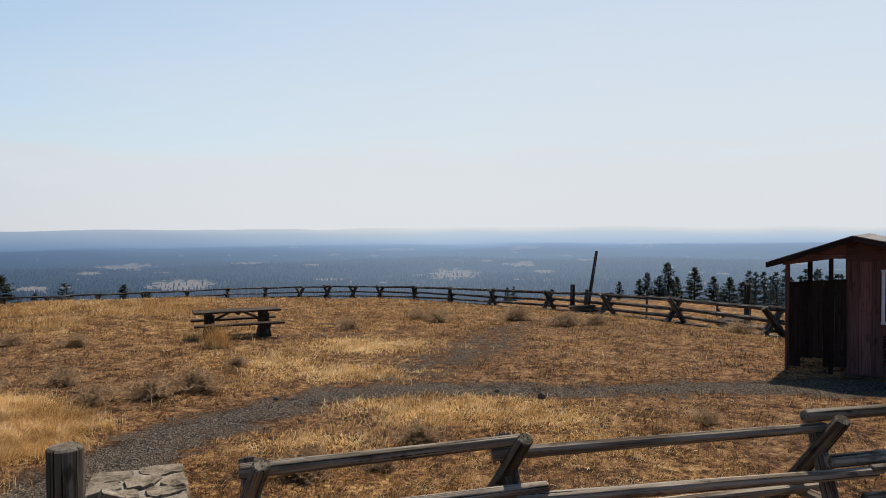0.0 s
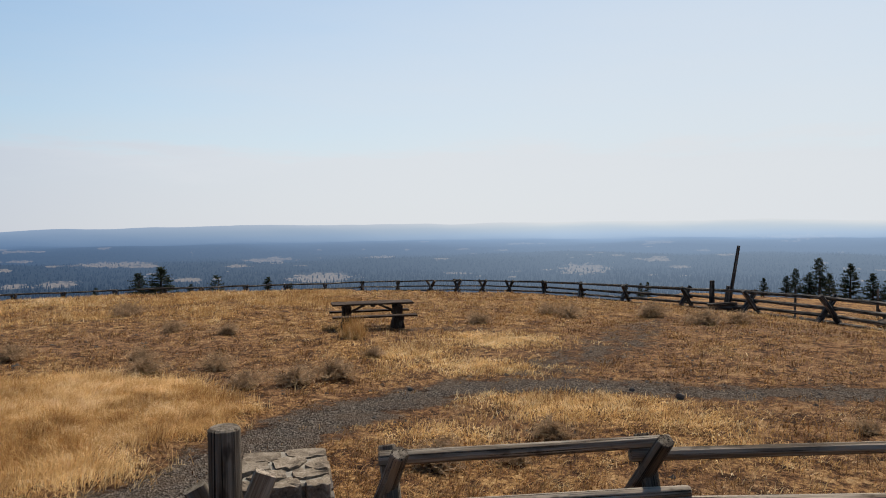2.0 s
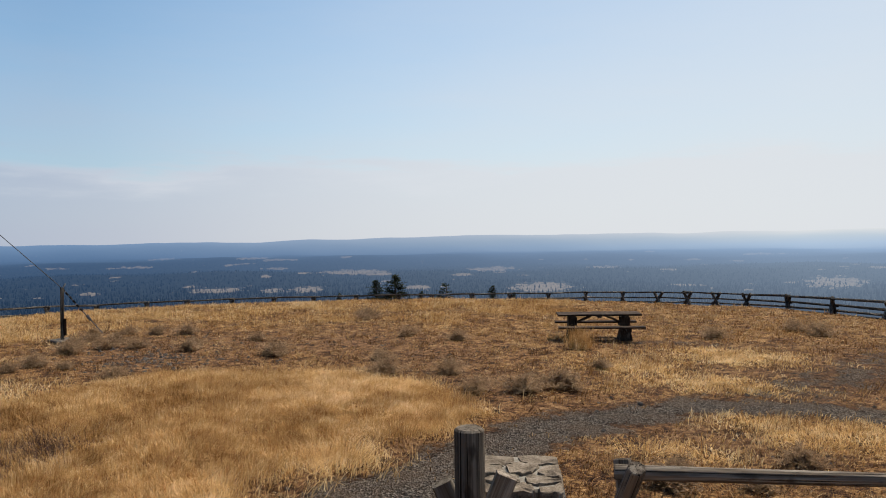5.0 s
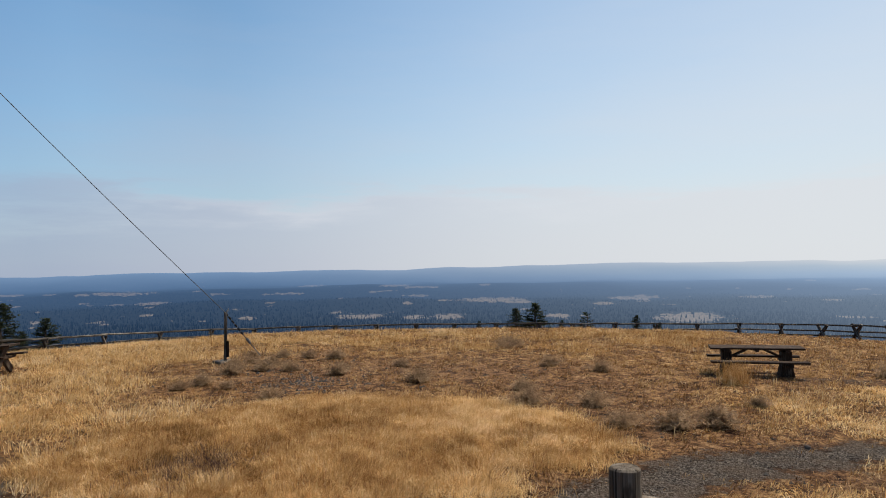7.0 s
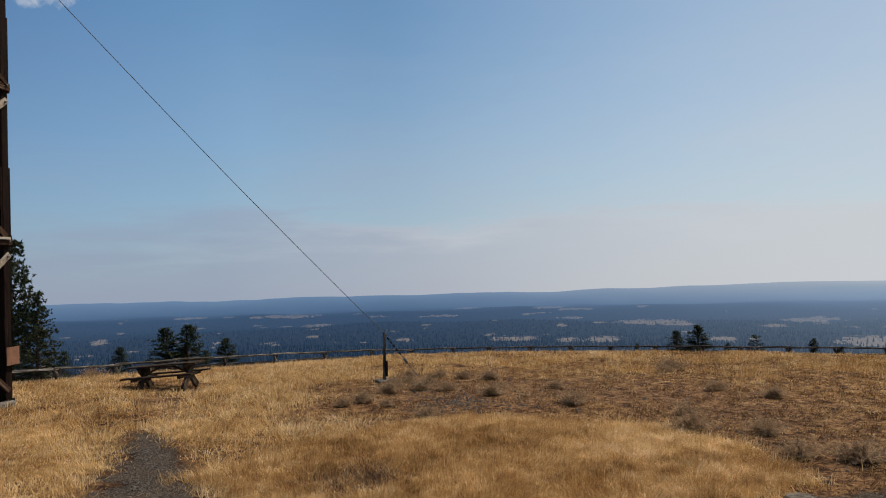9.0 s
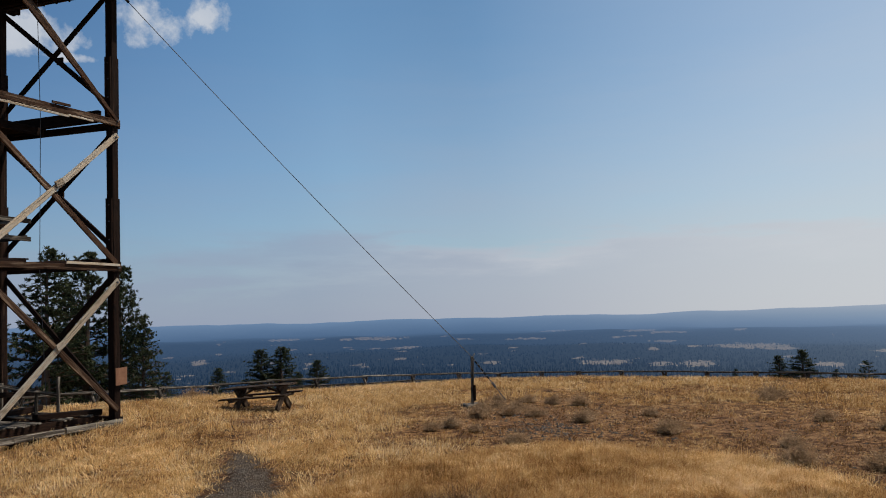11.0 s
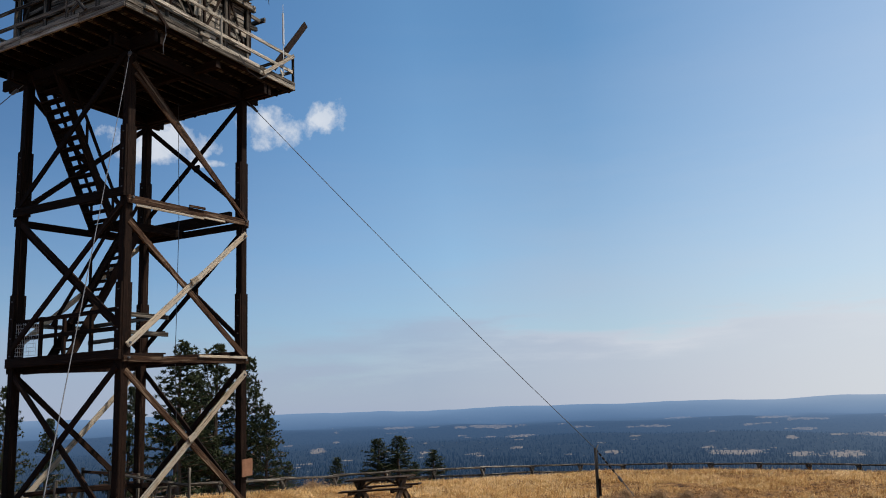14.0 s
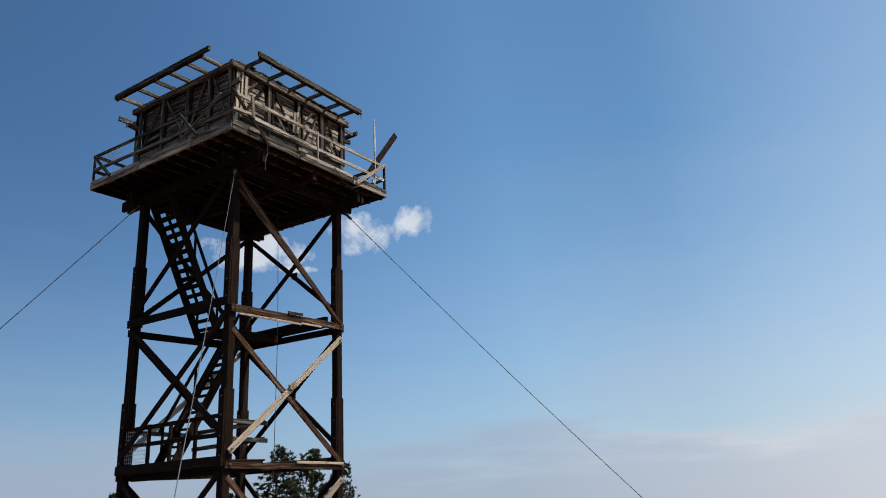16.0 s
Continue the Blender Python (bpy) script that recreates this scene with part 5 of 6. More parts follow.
# each top rail laps over or under its neighbour at the buck; the lower rails lie on the viewer's side
for k, s0, s1, z0, z1, side, r in ((0, -0.16, 2.16, 1.06, 1.14, 0.0, 0.057), (1, -0.22, 2.90, 1.03, 1.06, 0.0, 0.055), (2, -0.27, 3.2, 1.18, 1.15, 0.0, 0.06), (3, -0.2, 3.2, 1.06, 1.08, 0.0, 0.056),
                                   (0, -0.2, 2.24, 0.74, 0.80, 0.22, 0.056), (1, -0.1, 3.22, 0.72, 0.71, 0.24, 0.058), (2, -0.14, 3.2, 0.80, 0.82, 0.16, 0.062), (2, 0.2, 3.2, 0.74, 0.76, 0.27, 0.046), (3, -0.2, 3.1, 0.74, 0.76, 0.2, 0.055),
                                   (1, -0.1, 3.1, 0.36, 0.42, -0.26, 0.052), (2, 0.1, 3.2, 0.50, 0.50, 0.3, 0.05), (3, -0.1, 3.1, 0.48, 0.5, 0.3, 0.05)):
    (ax, ay), (bx, by) = NEAR[k], NEAR[k + 1]
    L = math.hypot(bx - ax, by - ay)
    ux, uy = (bx - ax) / L, (by - ay) / L
    fence_rail((ax + ux * s0 + uy * side, ay + uy * s0 - ux * side, z0), (ax + ux * s1 + uy * side, ay + uy * s1 - ux * side, z1), r, M_RAIL, lab_r, "near fence rails")

# far fence round the hilltop
STATION_AZ = [-19, -13.4, -7.8, -1.1, 3.9, 8.3, 12.7, 16.0, 18.8, 21.5, 23.6, 25.6, 27.7, 30.3, 33.1, 36.0, 39.0, 42.0, 45.2, 47.8, 51.1, 54.4, 57.4, 60.5, 63.7, 66.5, 69.8, 72.9, 76.5, 80.2, 83.9, 87.4, 91.3, 95.1, 99.4, 104, 109, 114.5, 120]
stations = []
for a in STATION_AZ:
    rr = float(np.interp(a, AZ_K, FENCE_R))
    stations.append((-math.sin(radians(a)) * rr, math.cos(radians(a)) * rr))
for k, (x, y) in enumerate(stations):
    i = min(k, len(stations) - 2)
    rz = math.degrees(math.atan2(stations[i + 1][1] - stations[i][1], stations[i + 1][0] - stations[i][0]))
    rz += 48 * min(1, max(0, (math.degrees(math.atan2(-x, y)) - 6) / 10))
    low = math.degrees(math.atan2(-x, y)) > 30
    buck(x, y, rz, (1.12 if low else 1.2) + rng.uniform(-0.05, 0.05), M_FARRAIL, "dark crossed-pole fence buck on the hilltop's rim", "far fence bucks", 0.30 if low else 0.54, 0.13 if low else 0.40)
for (ax, ay), (bx, by) in zip(stations, stations[1:]):
    L = math.hypot(bx - ax, by - ay)
    ux, uy = (bx - ax) / L * 0.2, (by - ay) / L * 0.2
    for z, o in ((1.12, 0.0), (0.70, 1.2), (0.36, 1.7), (0.09, 2.1)):
        j = rng.uniform(-0.05, 0.05)
        if z < 0.5 and rng.random() < 0.25:
            j = 0.0
        fence_rail(on(ax - ux + uy * o, ay - uy - ux * o, z + j), on(bx + ux + uy * o, by + uy - ux * o, z - j), 0.086 if math.degrees(math.atan2(-bx, by)) < 22 else 0.064, M_FARRAIL, "dark weathered pole rail of the far fence", "far fence rails")

# ---- gate post, stone block
gp = thing("gate_post", at(-3.262, 3.09), "thick grey weathered post with cracked sides", "post")
part("post", Shape().log((0, 0, -0.1), (0, 0, 1.659), 0.100, 0.094, 14, 6, 0.025), M_POST, gp)
lat = Vector((math.cos(radians(45)), math.sin(radians(45)), 0))
bk = Vector((-lat.y, lat.x, 0))
part("strut", Shape().plank(bk * 0.22 - lat * 0.306 - Vector((0, 0, 0.04)), bk * 0.156 + lat * 0.242 + Vector((0, 0, 1.315)), 0.133, 0.094, up=tuple(bk), ch=0.012), M_POST, gp, "short leaning grey strut")
part("strut", Shape().plank(bk * 0.28 + lat * 0.41 - Vector((0, 0, 0.04)), bk * 0.234 - lat * 0.172 + Vector((0, 0, 1.253)), 0.133, 0.094, up=tuple(bk), ch=0.012), M_POST, gp, "short leaning grey strut")

block = thing("stone_block", at(-4.6, 5.25, -52), "low block of tan flagstones set in pale mortar", "masonry")
hx, hy, ex = 0.80, 0.42, 0.32       # far end, half width, near end
part("core", Shape().slab([(-hx, -hy + 0.03), (ex - 0.12, -hy + 0.03), (ex - 0.12, hy - 0.03), (-hx, hy - 0.03)], -0.1, 0.586, 0.006), M_MORTAR, block, "pale mortar core")
cols = [-hx, -0.5, -0.22, 0.05, ex]


def cut(poly, px, py, nx, ny):
    """The part of a polygon on the side of a line through (px, py) to which (nx, ny) does not point."""
    out = []
    for (ax, ay), (bx, by) in zip(poly, poly[1:] + poly[:1]):
        da, db = (ax - px) * nx + (ay - py) * ny, (bx - px) * nx + (by - py) * ny
        if da <= 0:
            out.append((ax, ay))
        if da * db < 0:
            out.append((ax + (bx - ax) * da / (da - db), ay + (by - ay) * da / (da - db)))
    return out


# broken flagstones: uneven cells of the block's top, each drawn in from its neighbours by the joint
seeds = [(-0.62, -0.22), (-0.66, 0.2), (-0.30, -0.30), (-0.36, 0.06), (-0.26, 0.34), (0.0, -0.14), (-0.02, 0.24), (0.2, -0.32), (0.24, 0.02), (0.22, 0.33)]
for i, (sx, sy) in enumerate(seeds):
    cell = [(-hx, -hy), (ex, -hy), (ex, hy), (-hx, hy)]
    for j, (tx, ty) in enumerate(seeds):
        if i != j:
            d = math.hypot(tx - sx, ty - sy)
            nx, ny = (tx - sx) / d, (ty - sy) / d
            cell = cut(cell, (sx + tx) / 2 - nx * 0.016, (sy + ty) / 2 - ny * 0.016, nx, ny)
    rim = []
    for (ax, ay), (bx, by) in zip(cell, cell[1:] + cell[:1]):
        for k in (0.08, 0.36, 0.64, 0.92):
            px, py = ax + (bx - ax) * k, ay + (by - ay) * k
            w = 1 - rng.uniform(0.0, 0.09)
            rim.append((sx + (px - sx) * w, sy + (py - sy) * w))
    part("flagstone", Shape().slab(rim, 0.47, 0.60 + rng.uniform(-0.008, 0.018), 0.007, 0.012), M_STONE, block)
for side in (-1, 1):
    for i in range(4):
        for z0, z1 in ((0.0, 0.15), (0.16, 0.31), (0.32, 0.46)):
            x0, x1 = cols[i] + 0.012 + rng.uniform(0, 0.04), cols[i + 1] - 0.012 - (rng.uniform(0.0, 0.12) if i == 3 else 0)
            part("facing_stone", Shape().slab([(x0, side * hy - 0.04), (x1, side * hy - 0.04), (x1, side * hy + 0.03), (x0, side * hy + 0.03)], z0, z1, 0.012), M_STONE if rng.random() < 0.6 else M_ROCK, block)
# more dark basalt on the end faces, which paints in their shade
for end in (-hx, ex - 0.1):
    for y0, y1, z0, z1 in ((-0.4, -0.1, 0.0, 0.2), (-0.08, 0.2, 0.0, 0.26), (0.22, 0.42, 0.0, 0.17), (-0.4, -0.05, 0.22, 0.46), (-0.03, 0.2, 0.28, 0.46), (0.22, 0.42, 0.19, 0.4)):
        o = rng.uniform(-0.05, 0.05)
        part("facing_stone", Shape().slab([(end - 0.04, y0), (end + 0.04 + o, y0 + 0.01), (end + 0.04 + o, y1), (end - 0.04, y1 - 0.01)], z0, z1, 0.016, 0.03), M_STONE if rng.random() < 0.35 else M_ROCK, block)


# ---- picnic tables
def picnic_table(x, y, rz, label, crossed=False, half=1.22, tilt=0):
    t = thing("picnic_table", at(x, y, rz) @ pose(0, 0, 0, 0, -tilt, 0), label, "table", "picnic tables")
    for k in range(4):
        v = -0.285 + 0.19 * k
        part("top_plank", Shape().plank((-half, v, 0.74), (half, v, 0.74), 0.178, 0.05), M_TABLE, t)
    for s in (-1, 1):
        for k in range(2):
            v = s * (0.60 + 0.15 * k)
            part("seat_plank", Shape().plank((-half - 0.02, v, 0.44), (half + 0.02, v, 0.44), 0.14, 0.05), M_TABLE, t)
    for u in (-0.72, 0.72):
        if crossed:
            for s in (-1, 1):
                part("leg", Shape().plank((u + 0.03 * s, -s * 0.62, -0.03), (u + 0.03 * s, s * 0.22, 0.70), 0.24, 0.08, up=(1, 0, 0)), M_TABLE, t)
        if not crossed:
            foot = Shape()
            rings = [(-0.08, 0.18, 0.30), (0.06, 0.165, 0.28), (0.34, 0.115, 0.22), (0.66, 0.12, 0.24)]
            vs = [(u + su * hw, sv * hd, z) for z, hw, hd in rings for su, sv in ((-1, -1), (1, -1), (1, 1), (-1, 1))]
            fs = [(k * 4 + i, k * 4 + (i + 1) % 4, k * 4 + 4 + (i + 1) % 4, k * 4 + 4 + i) for k in range(3) for i in range(4)]
            part("pedestal", foot.add(vs, fs + [(3, 2, 1, 0), (12, 13, 14, 15)], [(z, x, y) for x, y, z in vs]), M_TABLE, t, "dark tapered pedestal")
        part("seat_bearer", Shape().plank((u, -0.80, 0.375), (u, 0.80, 0.375), 0.12, 0.085), M_TABLE, t)
        part("top_bearer", Shape().plank((u, -0.36, 0.68), (u, 0.36, 0.68), 0.12, 0.075), M_TABLE, t)
        s = -1 if u > 0 else 1
        part("brace", Shape().plank((u, 0, 0.45), (u + s * 0.52, 0, 0.69), 0.09, 0.06), M_TABLE, t)
    part("centre_bearer", Shape().plank((0, -0.36, 0.69), (0, 0.36, 0.69), 0.1, 0.06), M_TABLE, t)
    return t


picnic_table(-11.19, 17.33, 39, "dark brown plank picnic table on tapered pedestals, casting shade", half=1.13)
picnic_table(-24.9, 0.80, 64, "dark brown plank picnic table on crossed legs near the lookout tower", True, 1.08, 3.5)

# ---- vault toilet
TO = at(3.64, 15.85, -18)
hut = thing("toilet_hut", TO, "small red-brown board-sided toilet hut with a shingle roof", "hut")


def boards(x0, x1, yy, z0, z1, along_y=False, mat=M_SIDING, step=0.22):
    k = min(x0, x1)
    end = max(x0, x1)
    while k < end - 0.02:
        w = min(step, end - k)
        c = k + w / 2
        a, b = ((yy, c, z0), (yy, c, z1)) if along_y else ((c, yy, z0), (c, yy, z1))
        part("siding_board", Shape().plank(a, b, 0.03 if along_y else w - 0.004, w - 0.004 if along_y else 0.03, up=(0, 1, 0), ch=0.006), mat, hut)
        k += step


def roof_z(x):
    return 2.70 - (0.35 if x < -0.11 else 0.22) * abs(x + 0.11)


def gable(x0, x1, z0, z1, yy, mat):
    """A flat gable piece between x0 and x1 with its lower edge from z0 to z1, closed by the roof above."""
    xs = [x0] + ([-0.11] if x0 < -0.11 < x1 else []) + [x1]
    ring = [(x0, z0), (x1, z1)] + [(x, roof_z(x)) for x in reversed(xs)]
    n = len(ring)
    vs = [(x, yy - 0.022, z) for x, z in ring] + [(x, yy + 0.022, z) for x, z in ring]
    fs = [tuple(range(n)), tuple(range(2 * n - 1, n - 1, -1))] + [(i, n + i, n + (i + 1) % n, (i + 1) % n) for i in range(n)]
    part("gable", Shape().add(vs, fs), mat, hut)


HX = -0.25                                   # corner of the closed room beside the screened entrance
boards(HX, 1.8, 0.0, 0.05, 2.3)
boards(HX, 1.8, 3.4, 0.05, 2.22)
boards(0.0, 3.4, HX, 0.05, 2.55, True)
boards(0.0, 3.4, 1.8, 0.05, 2.2, True)
gable(HX, 1.8, 2.28, 2.24, -0.02, M_SIDING)
gable(-1.40, HX, 2.18, 2.36, -0.02, M_SIDING)
gable(-1.40, 1.8, 2.18, 2.22, 3.4, M_BROWN)
for x0, x1 in ((-1.62, -0.11), (-0.11, 2.1)):
    s = Shape()
    za, zb = roof_z(x0), roof_z(x1)
    s.add([(x0, -0.45, za), (x1, -0.45, zb), (x1, 3.8, zb), (x0, 3.8, za), (x0, -0.45, za + 0.07), (x1, -0.45, zb + 0.07), (x1, 3.8, zb + 0.07), (x0, 3.8, za + 0.07)],
          [(3, 2, 1, 0), (0, 1, 5, 4), (1, 2, 6, 5), (2, 3, 7, 6), (3, 0, 4, 7), (4, 5, 6, 7)])
    roof = part("roof", s, M_BROWN, hut, "low brown roof plane")
    for k in range(13):
        q0, q1 = k / 13, (k + 1) / 13
        xa, xb = x0 + (x1 - x0) * q0, x0 + (x1 - x0) * q1
        mid = (xa + xb) / 2
        part("shingle_course", Shape().plank((mid, -0.42, roof_z(mid) + 0.085), (mid, 3.78, roof_z(mid) + 0.085), abs(xb - xa) * 1.08, 0.018, up=(0.22 if x1 > 0 else -0.35, 0, 1)), M_SHINGLE, roof)
    part("barge_board", Shape().plank((x0, -0.47, za + 0.03), (x1, -0.47, zb + 0.03), 0.04, 0.11), M_BROWN, hut)
part("fascia", Shape().plank((-1.63, -0.47, roof_z(-1.62) + 0.03), (-1.63, 3.8, roof_z(-1.62) + 0.03), 0.04, 0.11), M_BROWN, hut)
# screened entrance: posts, a solid dark screen that stops short of the ground, and open lights above it
for x in (-1.31, -0.90, -0.52):
    part("screen_post", Shape().plank((x, 0.0, 0.36 if x == -0.90 else 0.02), (x, 0.0, roof_z(x) - 0.03), 0.08, 0.08, up=(0, 1, 0)), M_SIDING if x < -1 else M_BROWN, hut)
k = -1.27
while k < HX - 0.05:
    w = min(0.205, HX - k)
    c = k + w / 2
    foot = 0.30 if -1.1 < c < -0.6 else 0.12
    part("screen_board", Shape().plank((c, -0.055, foot + 0.06 * (c + 1.2)), (c, -0.055, 1.83 + 0.09 * (c + 1.27)), w - 0.003, 0.025, up=(0, 1, 0), ch=0.003), M_BROWN, hut)
    k += 0.205
part("screen_rail", Shape().plank((-1.3, 0.0, 1.80), (HX, 0.0, 1.89), 0.06, 0.06), M_BROWN, hut)
part("screen_rail", Shape().plank((-1.3, 0.0, 0.42), (HX, 0.0, 0.42), 0.06, 0.06), M_BROWN, hut)
for yy in (3.3,):
    part("screen_post", Shape().plank((-1.31, yy, 0.0), (-1.31, yy, roof_z(-1.31) + 0.02), 0.08, 0.08, up=(0, 1, 0)), M_BROWN, hut)
win = part("window", Shape().plank((0.66, -0.03, 1.14), (0.66, -0.03, 2.06), 0.5, 0.02, up=(0, 1, 0)), M_DARK, hut, "small dark window")
for a, b in (((0.38, -0.05, 1.10), (0.38, -0.05, 2.10)), ((0.94, -0.05, 1.10), (0.94, -0.05, 2.10)), ((0.34, -0.05, 2.10), (0.98, -0.05, 2.10)), ((0.34, -0.05, 1.10), (0.98, -0.05, 1.10))):
    part("casing", Shape().plank(a, b, 0.06, 0.04, up=(0, 1, 0)), M_WHITE, win, "pale window casing")
vent = part("vent", Shape().plank((0.64, -0.03, 0.35), (0.64, -0.03, 0.85), 0.5, 0.02, up=(0, 1, 0)), M_DARK, hut, "louvred vent")
for k in range(7):
    part("slat", Shape().plank((0.40, -0.05, 0.39 + k * 0.07), (0.88, -0.05, 0.39 + k * 0.07), 0.05, 0.012, up=(0, 0.7, 0.7)), M_CAB, vent)
part("slab", Shape().slab([(-0.3, 0.05), (1.85, 0.05), (1.85, 3.45), (-0.3, 3.45)], -0.2, 0.05, 0.004), M_CONCRETE, hut, "concrete floor slab")


# ---- shrubs
def shrub_mesh(seed, nst=70):
    """A sagebrush: many thin stems from one root with small leaf tips; about 1 m across."""
    g = np.random.default_rng(seed)
    v, f = [], []
    for _ in range(nst * 6):
        a, el = g.uniform(0, 6.283), g.uniform(0.25, 1.5)
        L = g.uniform(0.28, 0.58) * (0.8 + 0.3 * math.sin(3 * a + seed))
        d = np.array([math.cos(a) * math.cos(el), math.sin(a) * math.cos(el), math.sin(el) * 0.85])
        p0, p1 = d * 0.05, d * L + g.normal(0, 0.03, 3)
        s = np.cross(d, [0.1, 0.2, 1.0])
        s = s / np.linalg.norm(s) * 0.009
        n = len(v)
        v += [tuple(p0 - s), tuple(p0 + s), tuple(p1)]
        f.append((n, n + 1, n + 2))
        for _k in range(5):
            c = p0 + (p1 - p0) * g.uniform(0.45, 1.05) + g.normal(0, 0.022, 3)
            e1, e2 = g.normal(0, 1, 3), g.normal(0, 1, 3)
            e1, e2 = e1 / np.linalg.norm(e1) * 0.040, e2 / np.linalg.norm(e2) * 0.018
            n = len(v)
            v += [tuple(c - e1), tuple(c + e2), tuple(c + e1)]
            f.append((n, n + 1, n + 2))
    return mesh("sagebrush", v, f, M_SAGE)


SHRUBS = [(-8.5, 10.4, 0.76), (-8.1, 11.1, 0.8), (-9.2, 9.9, 0.6), (-14.1, 14.7, 0.62), (-9.0, 19.8, 0.76), (-8.7, 13.4, 0.5), (-11.0, 11.1, 0.68), (-15.9, 14.5, 0.62),
          (-7.2, 23.2, 0.95), (-4.8, 24.5, 0.97), (-2.9, 22.7, 1.0), (-15.7, 9.8, 0.75), (-12.0, 10.1, 0.78), (-18.4, 8.9, 0.65), (-21.6, 17.8, 1.0), (-20.8, 7.7, 0.69),
          (-18.5, 5.2, 0.62), (-18.2, 4.6, 0.45), (-16.0, 6.0, 0.53), (-13.5, 11.3, 0.55), (-22.3, 10.8, 0.68), (-23.1, 10.2, 0.59), (-22.1, 7.3, 0.6), (-18.8, 11.2, 0.51)]
MORE = [(-3.3, 9.2, 0.55), (-4.2, 7.6, 0.7), (-3.4, 8.1, 0.4), (0.5, 11.2, 0.4), (-8.2, 24.1, 0.79), (-5.0, 25.2, 0.8), (2.4, 25.0, 0.9), (-21.0, 17.1, 0.63), (-23.8, 9.6, 0.6), (-21.6, 8.3, 0.7), (-2.0, 23.5, 0.8), (-22.6, 8.0, 0.5), (-20.6, 6.7, 0.7), (-21.4, 7.0, 0.55), (-20.2, 8.3, 0.6), (-17.7, 5.6, 0.4), (-19.4, 9.6, 0.45), (-24.0, 8.6, 0.6), (-29.0, -1.5, 0.9), (-30.5, 0.2, 0.7)]
kinds = [shrub_mesh(s) for s in (3, 8, 21, 34)]
for k, (x, y, w) in enumerate(SHRUBS + MORE):
    ob = new("shrub", kinds[k % 4])
    ob.matrix_world = at(x, y, rng.uniform(0, 360)) @ Matrix.Diagonal((w * 1.6, w * 1.6, w * 1.15, 1))
    tagged(ob, "low grey-brown sagebrush growing in dry grass", "shrub", "sagebrush")

# a clump of tall grass before the first table, and a lone dark rock
cl = Shape()
tx, ty = -10.5, 15.3
for _ in range(900):
    a, k = rng.uniform(0, 6.283), abs(rng.normal(0, 0.33))
    h = rng.uniform(0.2, 0.64)
    bx, by = rng.normal(0, 0.14), rng.normal(0, 0.14)
    ex, ey = bx + math.cos(a) * k * h, by + math.sin(a) * k * h
    q = rng.uniform(0, 6.283)
    cl.add([(bx - 0.0045 * math.cos(q), by - 0.0045 * math.sin(q), 0), (bx + 0.0045 * math.cos(q), by + 0.0045 * math.sin(q), 0), (ex, ey, h)], [(0, 1, 2)])
ob = new("grass_clump", mesh("grass_clump", cl.v, cl.f, M_TALL))
ob.matrix_world = at(tx, ty)
tagged(ob, "tall blond bunchgrass clump in front of a picnic table", "grass")
for x, y, s in ((-2.07, 12.1, 0.075), (-6.4, 10.9, 0.05), (-2.9, 12.4, 0.05)):
    rk = Shape().rock((0, 0, s * 0.5), s, s * 0.8, s * 0.8, x)
    ob = new("rock", mesh("rock", rk.v, rk.f, M_ROCK))
    ob.matrix_world = at(x, y)
    tagged(ob, "small dark basalt rock beside the gravel path", "rock", "rocks")

# ---- old timbers beyond the far fence
yard = thing("leaning_pole", at(-3.55, 39.36), "tall dark pole leaning beside old stub posts", "pole")
part("pole", Shape().log((-0.22, 0, -0.3), (0.34, 0.1, 3.45), 0.10, 0.075), M_FARRAIL, yard)
part("sleeve", Shape().log((-0.30, 0, -0.2), (-0.12, 0, 1.4), 0.13, 0.12), M_FARRAIL, yard)
for x, y, h, r in ((-4.5, 39.5, 1.6, 0.14), (3.6, 33.5, 1.9, 0.16), (2.9, 40.0, 1.4, 0.06), (-0.6, 36.0, 1.4, 0.05)):
    ob = thing("old_post", at(x, y), "dark weathered stub post in dry grass", "post", "stub posts")
    part("post", Shape().log((0, 0, -0.2), (0.02, 0, h), r, r * 0.92), M_FARRAIL, ob)
pile = thing("timber_stack", at(-3.6, 38.6, 3), "low stack of old dark timbers", "timber")
for k, (x0, x1) in enumerate(((-1.1, 0.7), (-0.9, 0.9), (-1.0, 0.4))):
    part("timber", Shape().log((x0, 0.15 * (k % 2), 0.08 + 0.16 * k), (x1, -0.2 * (k % 2), 0.12 + 0.2 * k), 0.1, 0.08), M_FARRAIL, pile)
heap = thing("stump_heap", at(3.0, 33.2), "dark heap of uprooted stump and soil", "stump")
part("stump", Shape().rock((0, 0, 0.15), 0.75, 0.5, 0.36, 5), M_BARK, heap)
part("root", Shape().log((-0.3, 0, 0.3), (-0.6, 0.1, 0.75), 0.07, 0.04), M_BARK, heap)


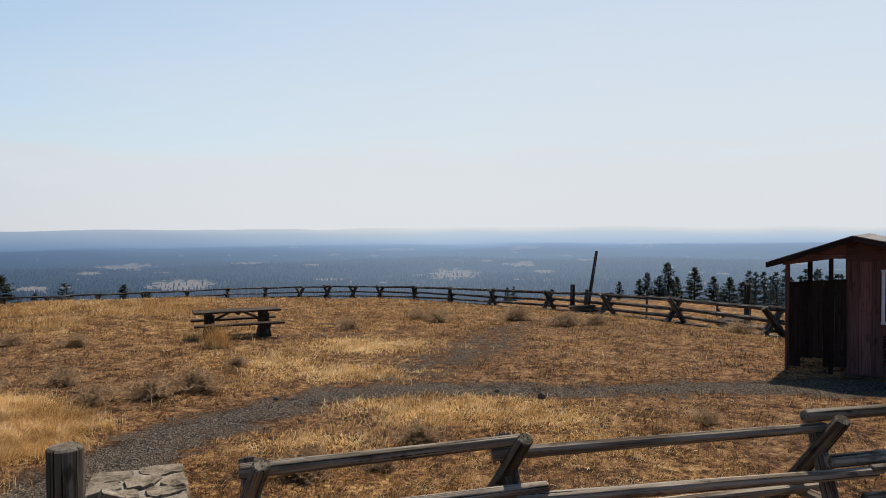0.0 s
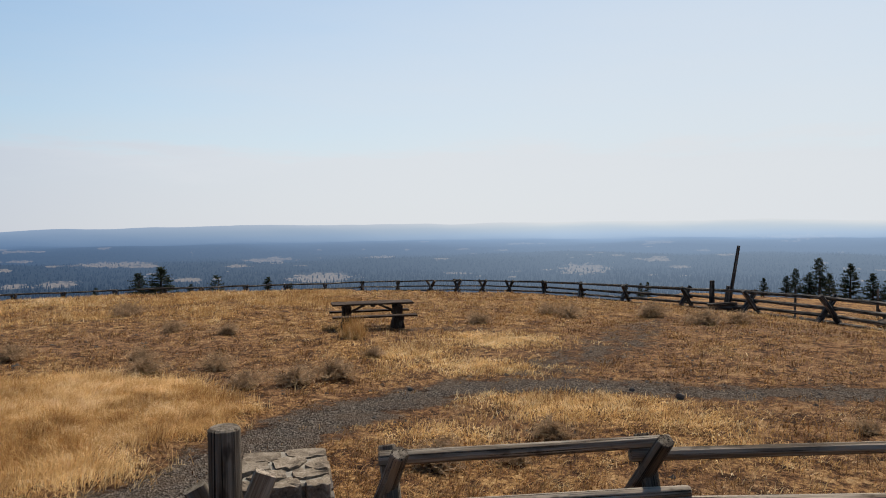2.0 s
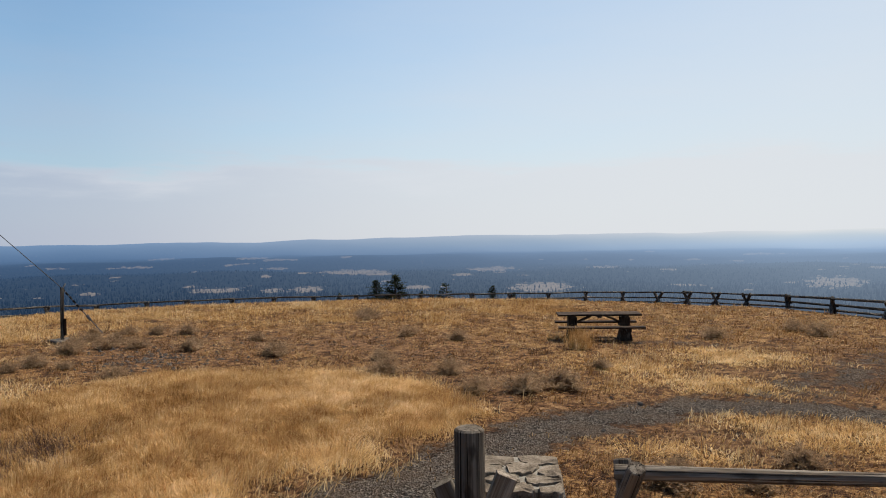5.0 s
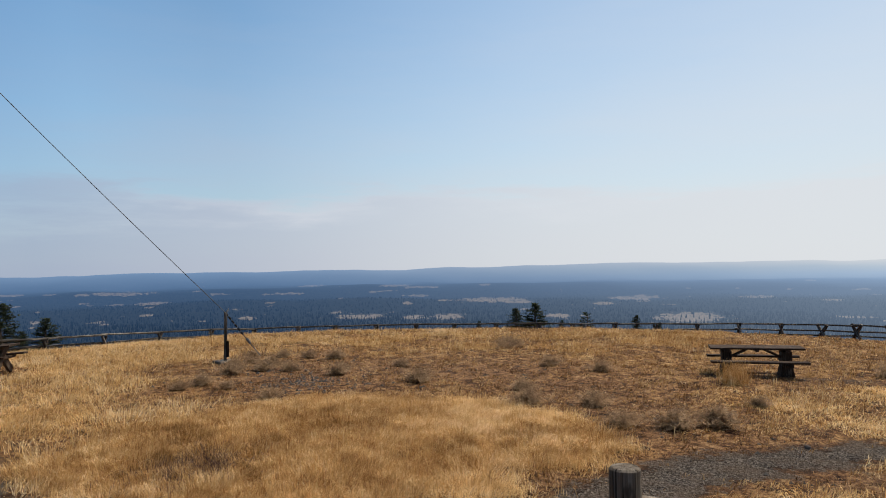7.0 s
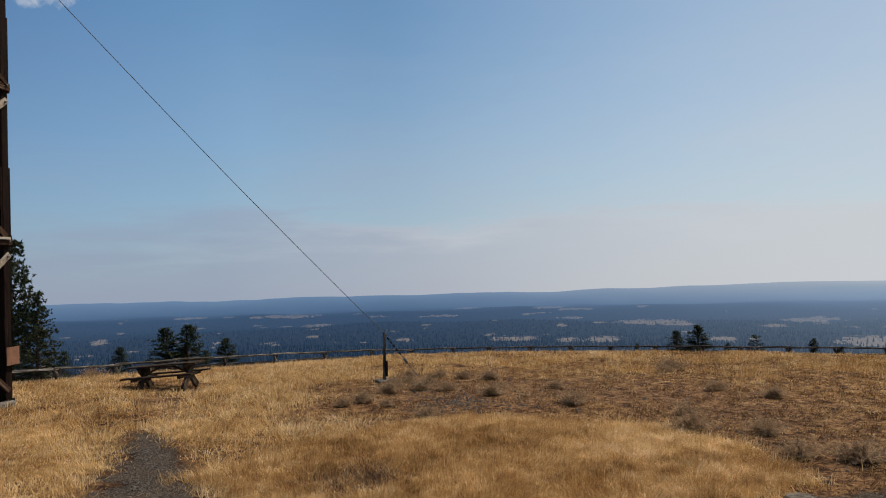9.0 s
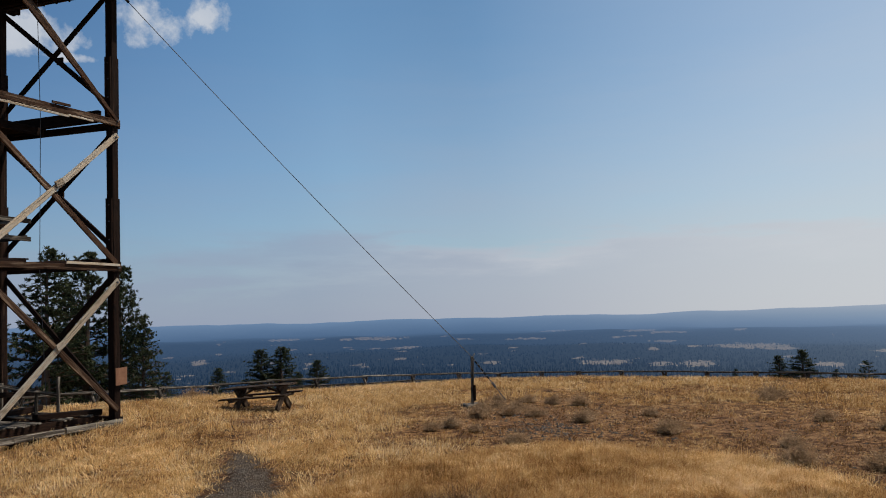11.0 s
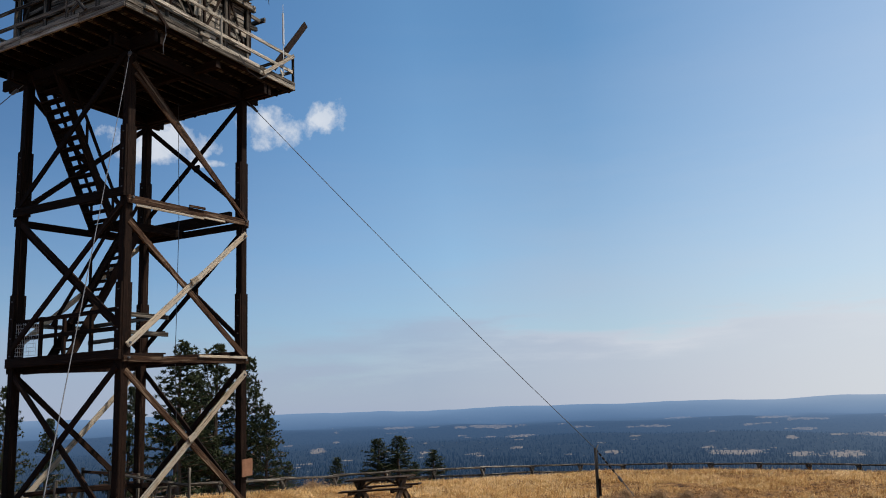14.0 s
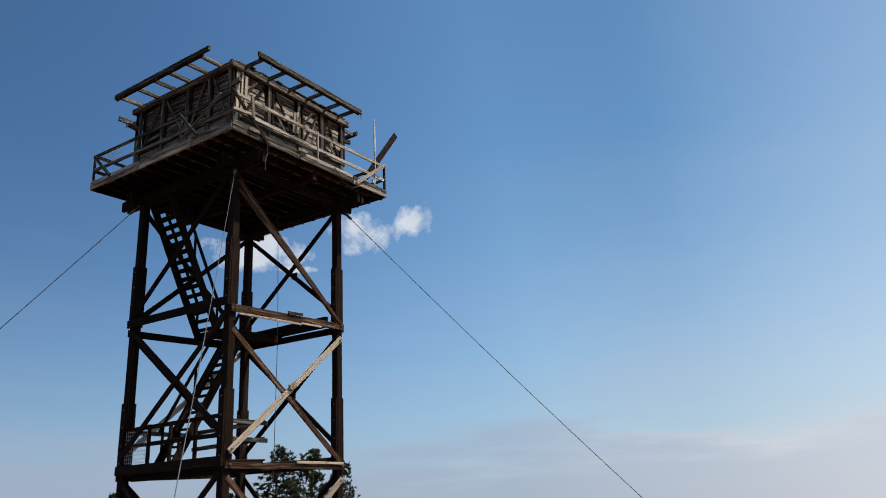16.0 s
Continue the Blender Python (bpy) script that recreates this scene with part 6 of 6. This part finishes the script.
# ---- conifers
def conifer(name, tall, spread, seed, sparse=0.0, bare=0.12, tuft=1.0, needles=M_NEEDLE):
    """A trunk with whorls of boughs that carry needle clumps; returns two meshes."""
    g = np.random.default_rng(seed)
    tr = Shape().log((0, 0, -0.3), (g.normal(0, 0.02) * tall, g.normal(0, 0.02) * tall, tall), 0.022 * tall + 0.04, 0.01, 7, 6, 0.05)
    v, f = [], []
    z = bare * tall
    while z < tall * 0.985:
        q = z / tall
        reach = spread * (1 - q) ** 0.75 * (0.55 + 0.45 * min(1, (q - bare) / 0.15 + 0.3))
        for _ in range(int(4 + 3 * g.random())):
            if g.random() < sparse:
                continue
            a = g.uniform(0, 6.283)
            L = reach * g.uniform(0.55, 1.12) + 0.05 * tall * 0.3
            rise = g.uniform(-0.25, 0.2) + 0.5 * q
            d = np.array([math.cos(a), math.sin(a), rise])
            tr.tube([(0, 0, z), tuple(np.array([0, 0, z]) + d * L * 0.9)], 0.006 * tall * (1 - q) + 0.008, 3)
            m = max(4, int(L / spread * 17 + 4))
            for k in range(m):
                s = 0.25 + 0.8 * (k + g.random()) / m
                c = np.array([0, 0, z]) + d * L * s + g.normal(0, 0.035 * spread, 3) + np.array([0, 0, -0.05 * L * s * s])
                size = (0.042 + 0.04 * g.random()) * spread * tuft
                for _n in range(15):
                    e = g.normal(0, 1, 3) + d * 0.5 + np.array([0, 0, 0.35])
                    e = e / np.linalg.norm(e) * size * g.uniform(0.6, 1.35)
                    w = np.cross(e, g.normal(0, 1, 3))
                    w = w / (np.linalg.norm(w) + 1e-9) * size * 0.22
                    n = len(v)
                    v += [tuple(c - w), tuple(c + w), tuple(c + e)]
                    f.append((n, n + 1, n + 2))
        z += tall * g.uniform(0.025, 0.044)
    return mesh(name + "_trunk", tr.v, tr.f, M_BARK), mesh(name + "_crown", v, f, needles)


KINDS = {"hazed": conifer("fir", 10.0, 2.0, 41, 0.0, 0.1, 1.2, M_HAZED), "spire": conifer("fir", 10.0, 2.0, 4, 0.0, 0.12, 1.35), "fir": conifer("fir", 10.0, 2.7, 9, 0.05, 0.08, 1.12), "pine": conifer("pine", 10.0, 3.3, 15, 0.06, 0.06, 0.9), "ragged": conifer("pine", 10.0, 3.6, 27, 0.55, 0.25, 0.9)}


def tree(kind, az, r, el_top, wide=1.0, label="dark green conifer beyond the far fence", base=None):
    x, y = -math.sin(radians(az)) * r, math.cos(radians(az)) * r
    z = hgt(x, y) if base is None else base
    top = 2.92 + r * math.tan(radians(el_top))
    s = (top - z) / 10.0
    t = thing("tree", pose(x, y, z, 0, 0, rng.uniform(0, 360)) @ Matrix.Diagonal((s * wide, s * wide, s, 1)), label, "tree", "conifers")
    for nm, me in zip(("trunk", "crown"), KINDS[kind]):
        ob = new(nm, me)
        ob.parent = t


lab_g = "dark green young conifer beyond the far fence"
for kind, az, r, el, w in (("fir", 2.83, 58, -4.2, 1.30), ("spire", -0.1, 60, -3.75, 1.60), ("fir", 0.75, 60, -3.5, 1.10), ("spire", 1.35, 60, -4.0, 1.50), ("fir", -0.75, 60, -2.75, 1.15), ("fir", -2.65, 58, -3.1, 1.30), ("fir", -1.4, 64, -3.8, 1.30), ("fir", -4, 62, -3.75, 1.30),
                           ("fir", -5.1, 62, -3.8, 1.40), ("fir", -6.1, 72, -4.1, 1.40), ("fir", 10.9, 75, -4.6, 0.90), ("fir", 11.4, 78, -4.7, 0.90),
                           ("fir", 48, 66, -2.9, 1.94), ("fir", 49.5, 66, -3.3, 1.71), ("ragged", 44, 74, -3.6, 1.5), ("spire", 40.3, 74, -3.85, 1.55), ("spire", 45.9, 76, -4.2, 1.40), ("spire", 52.3, 76, -4.2, 1.24), ("spire", 38.6, 74, -4.4, 1.40),
                           ("fir", 86.4, 58, -1.9, 1.78), ("fir", 88, 58, -2.05, 1.71), ("fir", 83.75, 60, -3.0, 1.86), ("fir", 91, 62, -3.3, 1.55), ("spire", 85.1, 62, -3.8, 1.55)):
    tree(kind, az, r, el, w * 1.18, lab_g)
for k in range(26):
    tree("hazed", -6.5 - 0.45 * k - rng.uniform(0, 0.3), rng.uniform(85, 125), -3.6 + 0.03 * k + rng.uniform(-0.35, 0.35), 1.15, "blue-green conifer with painted haze in the wood below the hilltop")
lab_p = "tall dark ponderosa pine behind the lookout tower"
for kind, az, r, el, w in (("fir", 102.3, 40, 5.4, 1.15), ("pine", 99.9, 42, 5.15, 1.05), ("pine", 97.6, 42, 4.2, 0.85), ("pine", 96.2, 40, 0.4, 1.0), ("pine", 113.2, 42, 2.35, 0.8), ("pine", 110.5, 44, 0.2, 0.8), ("fir", 116.5, 46, 1.0, 0.9), ("pine", 105.5, 46, 2.2, 0.75), ("pine", 94.6, 50, -3.4, 1.2), ("fir", 101.0, 46, 3.0, 0.9)):
    tree(kind, az, r, el, w, lab_p)
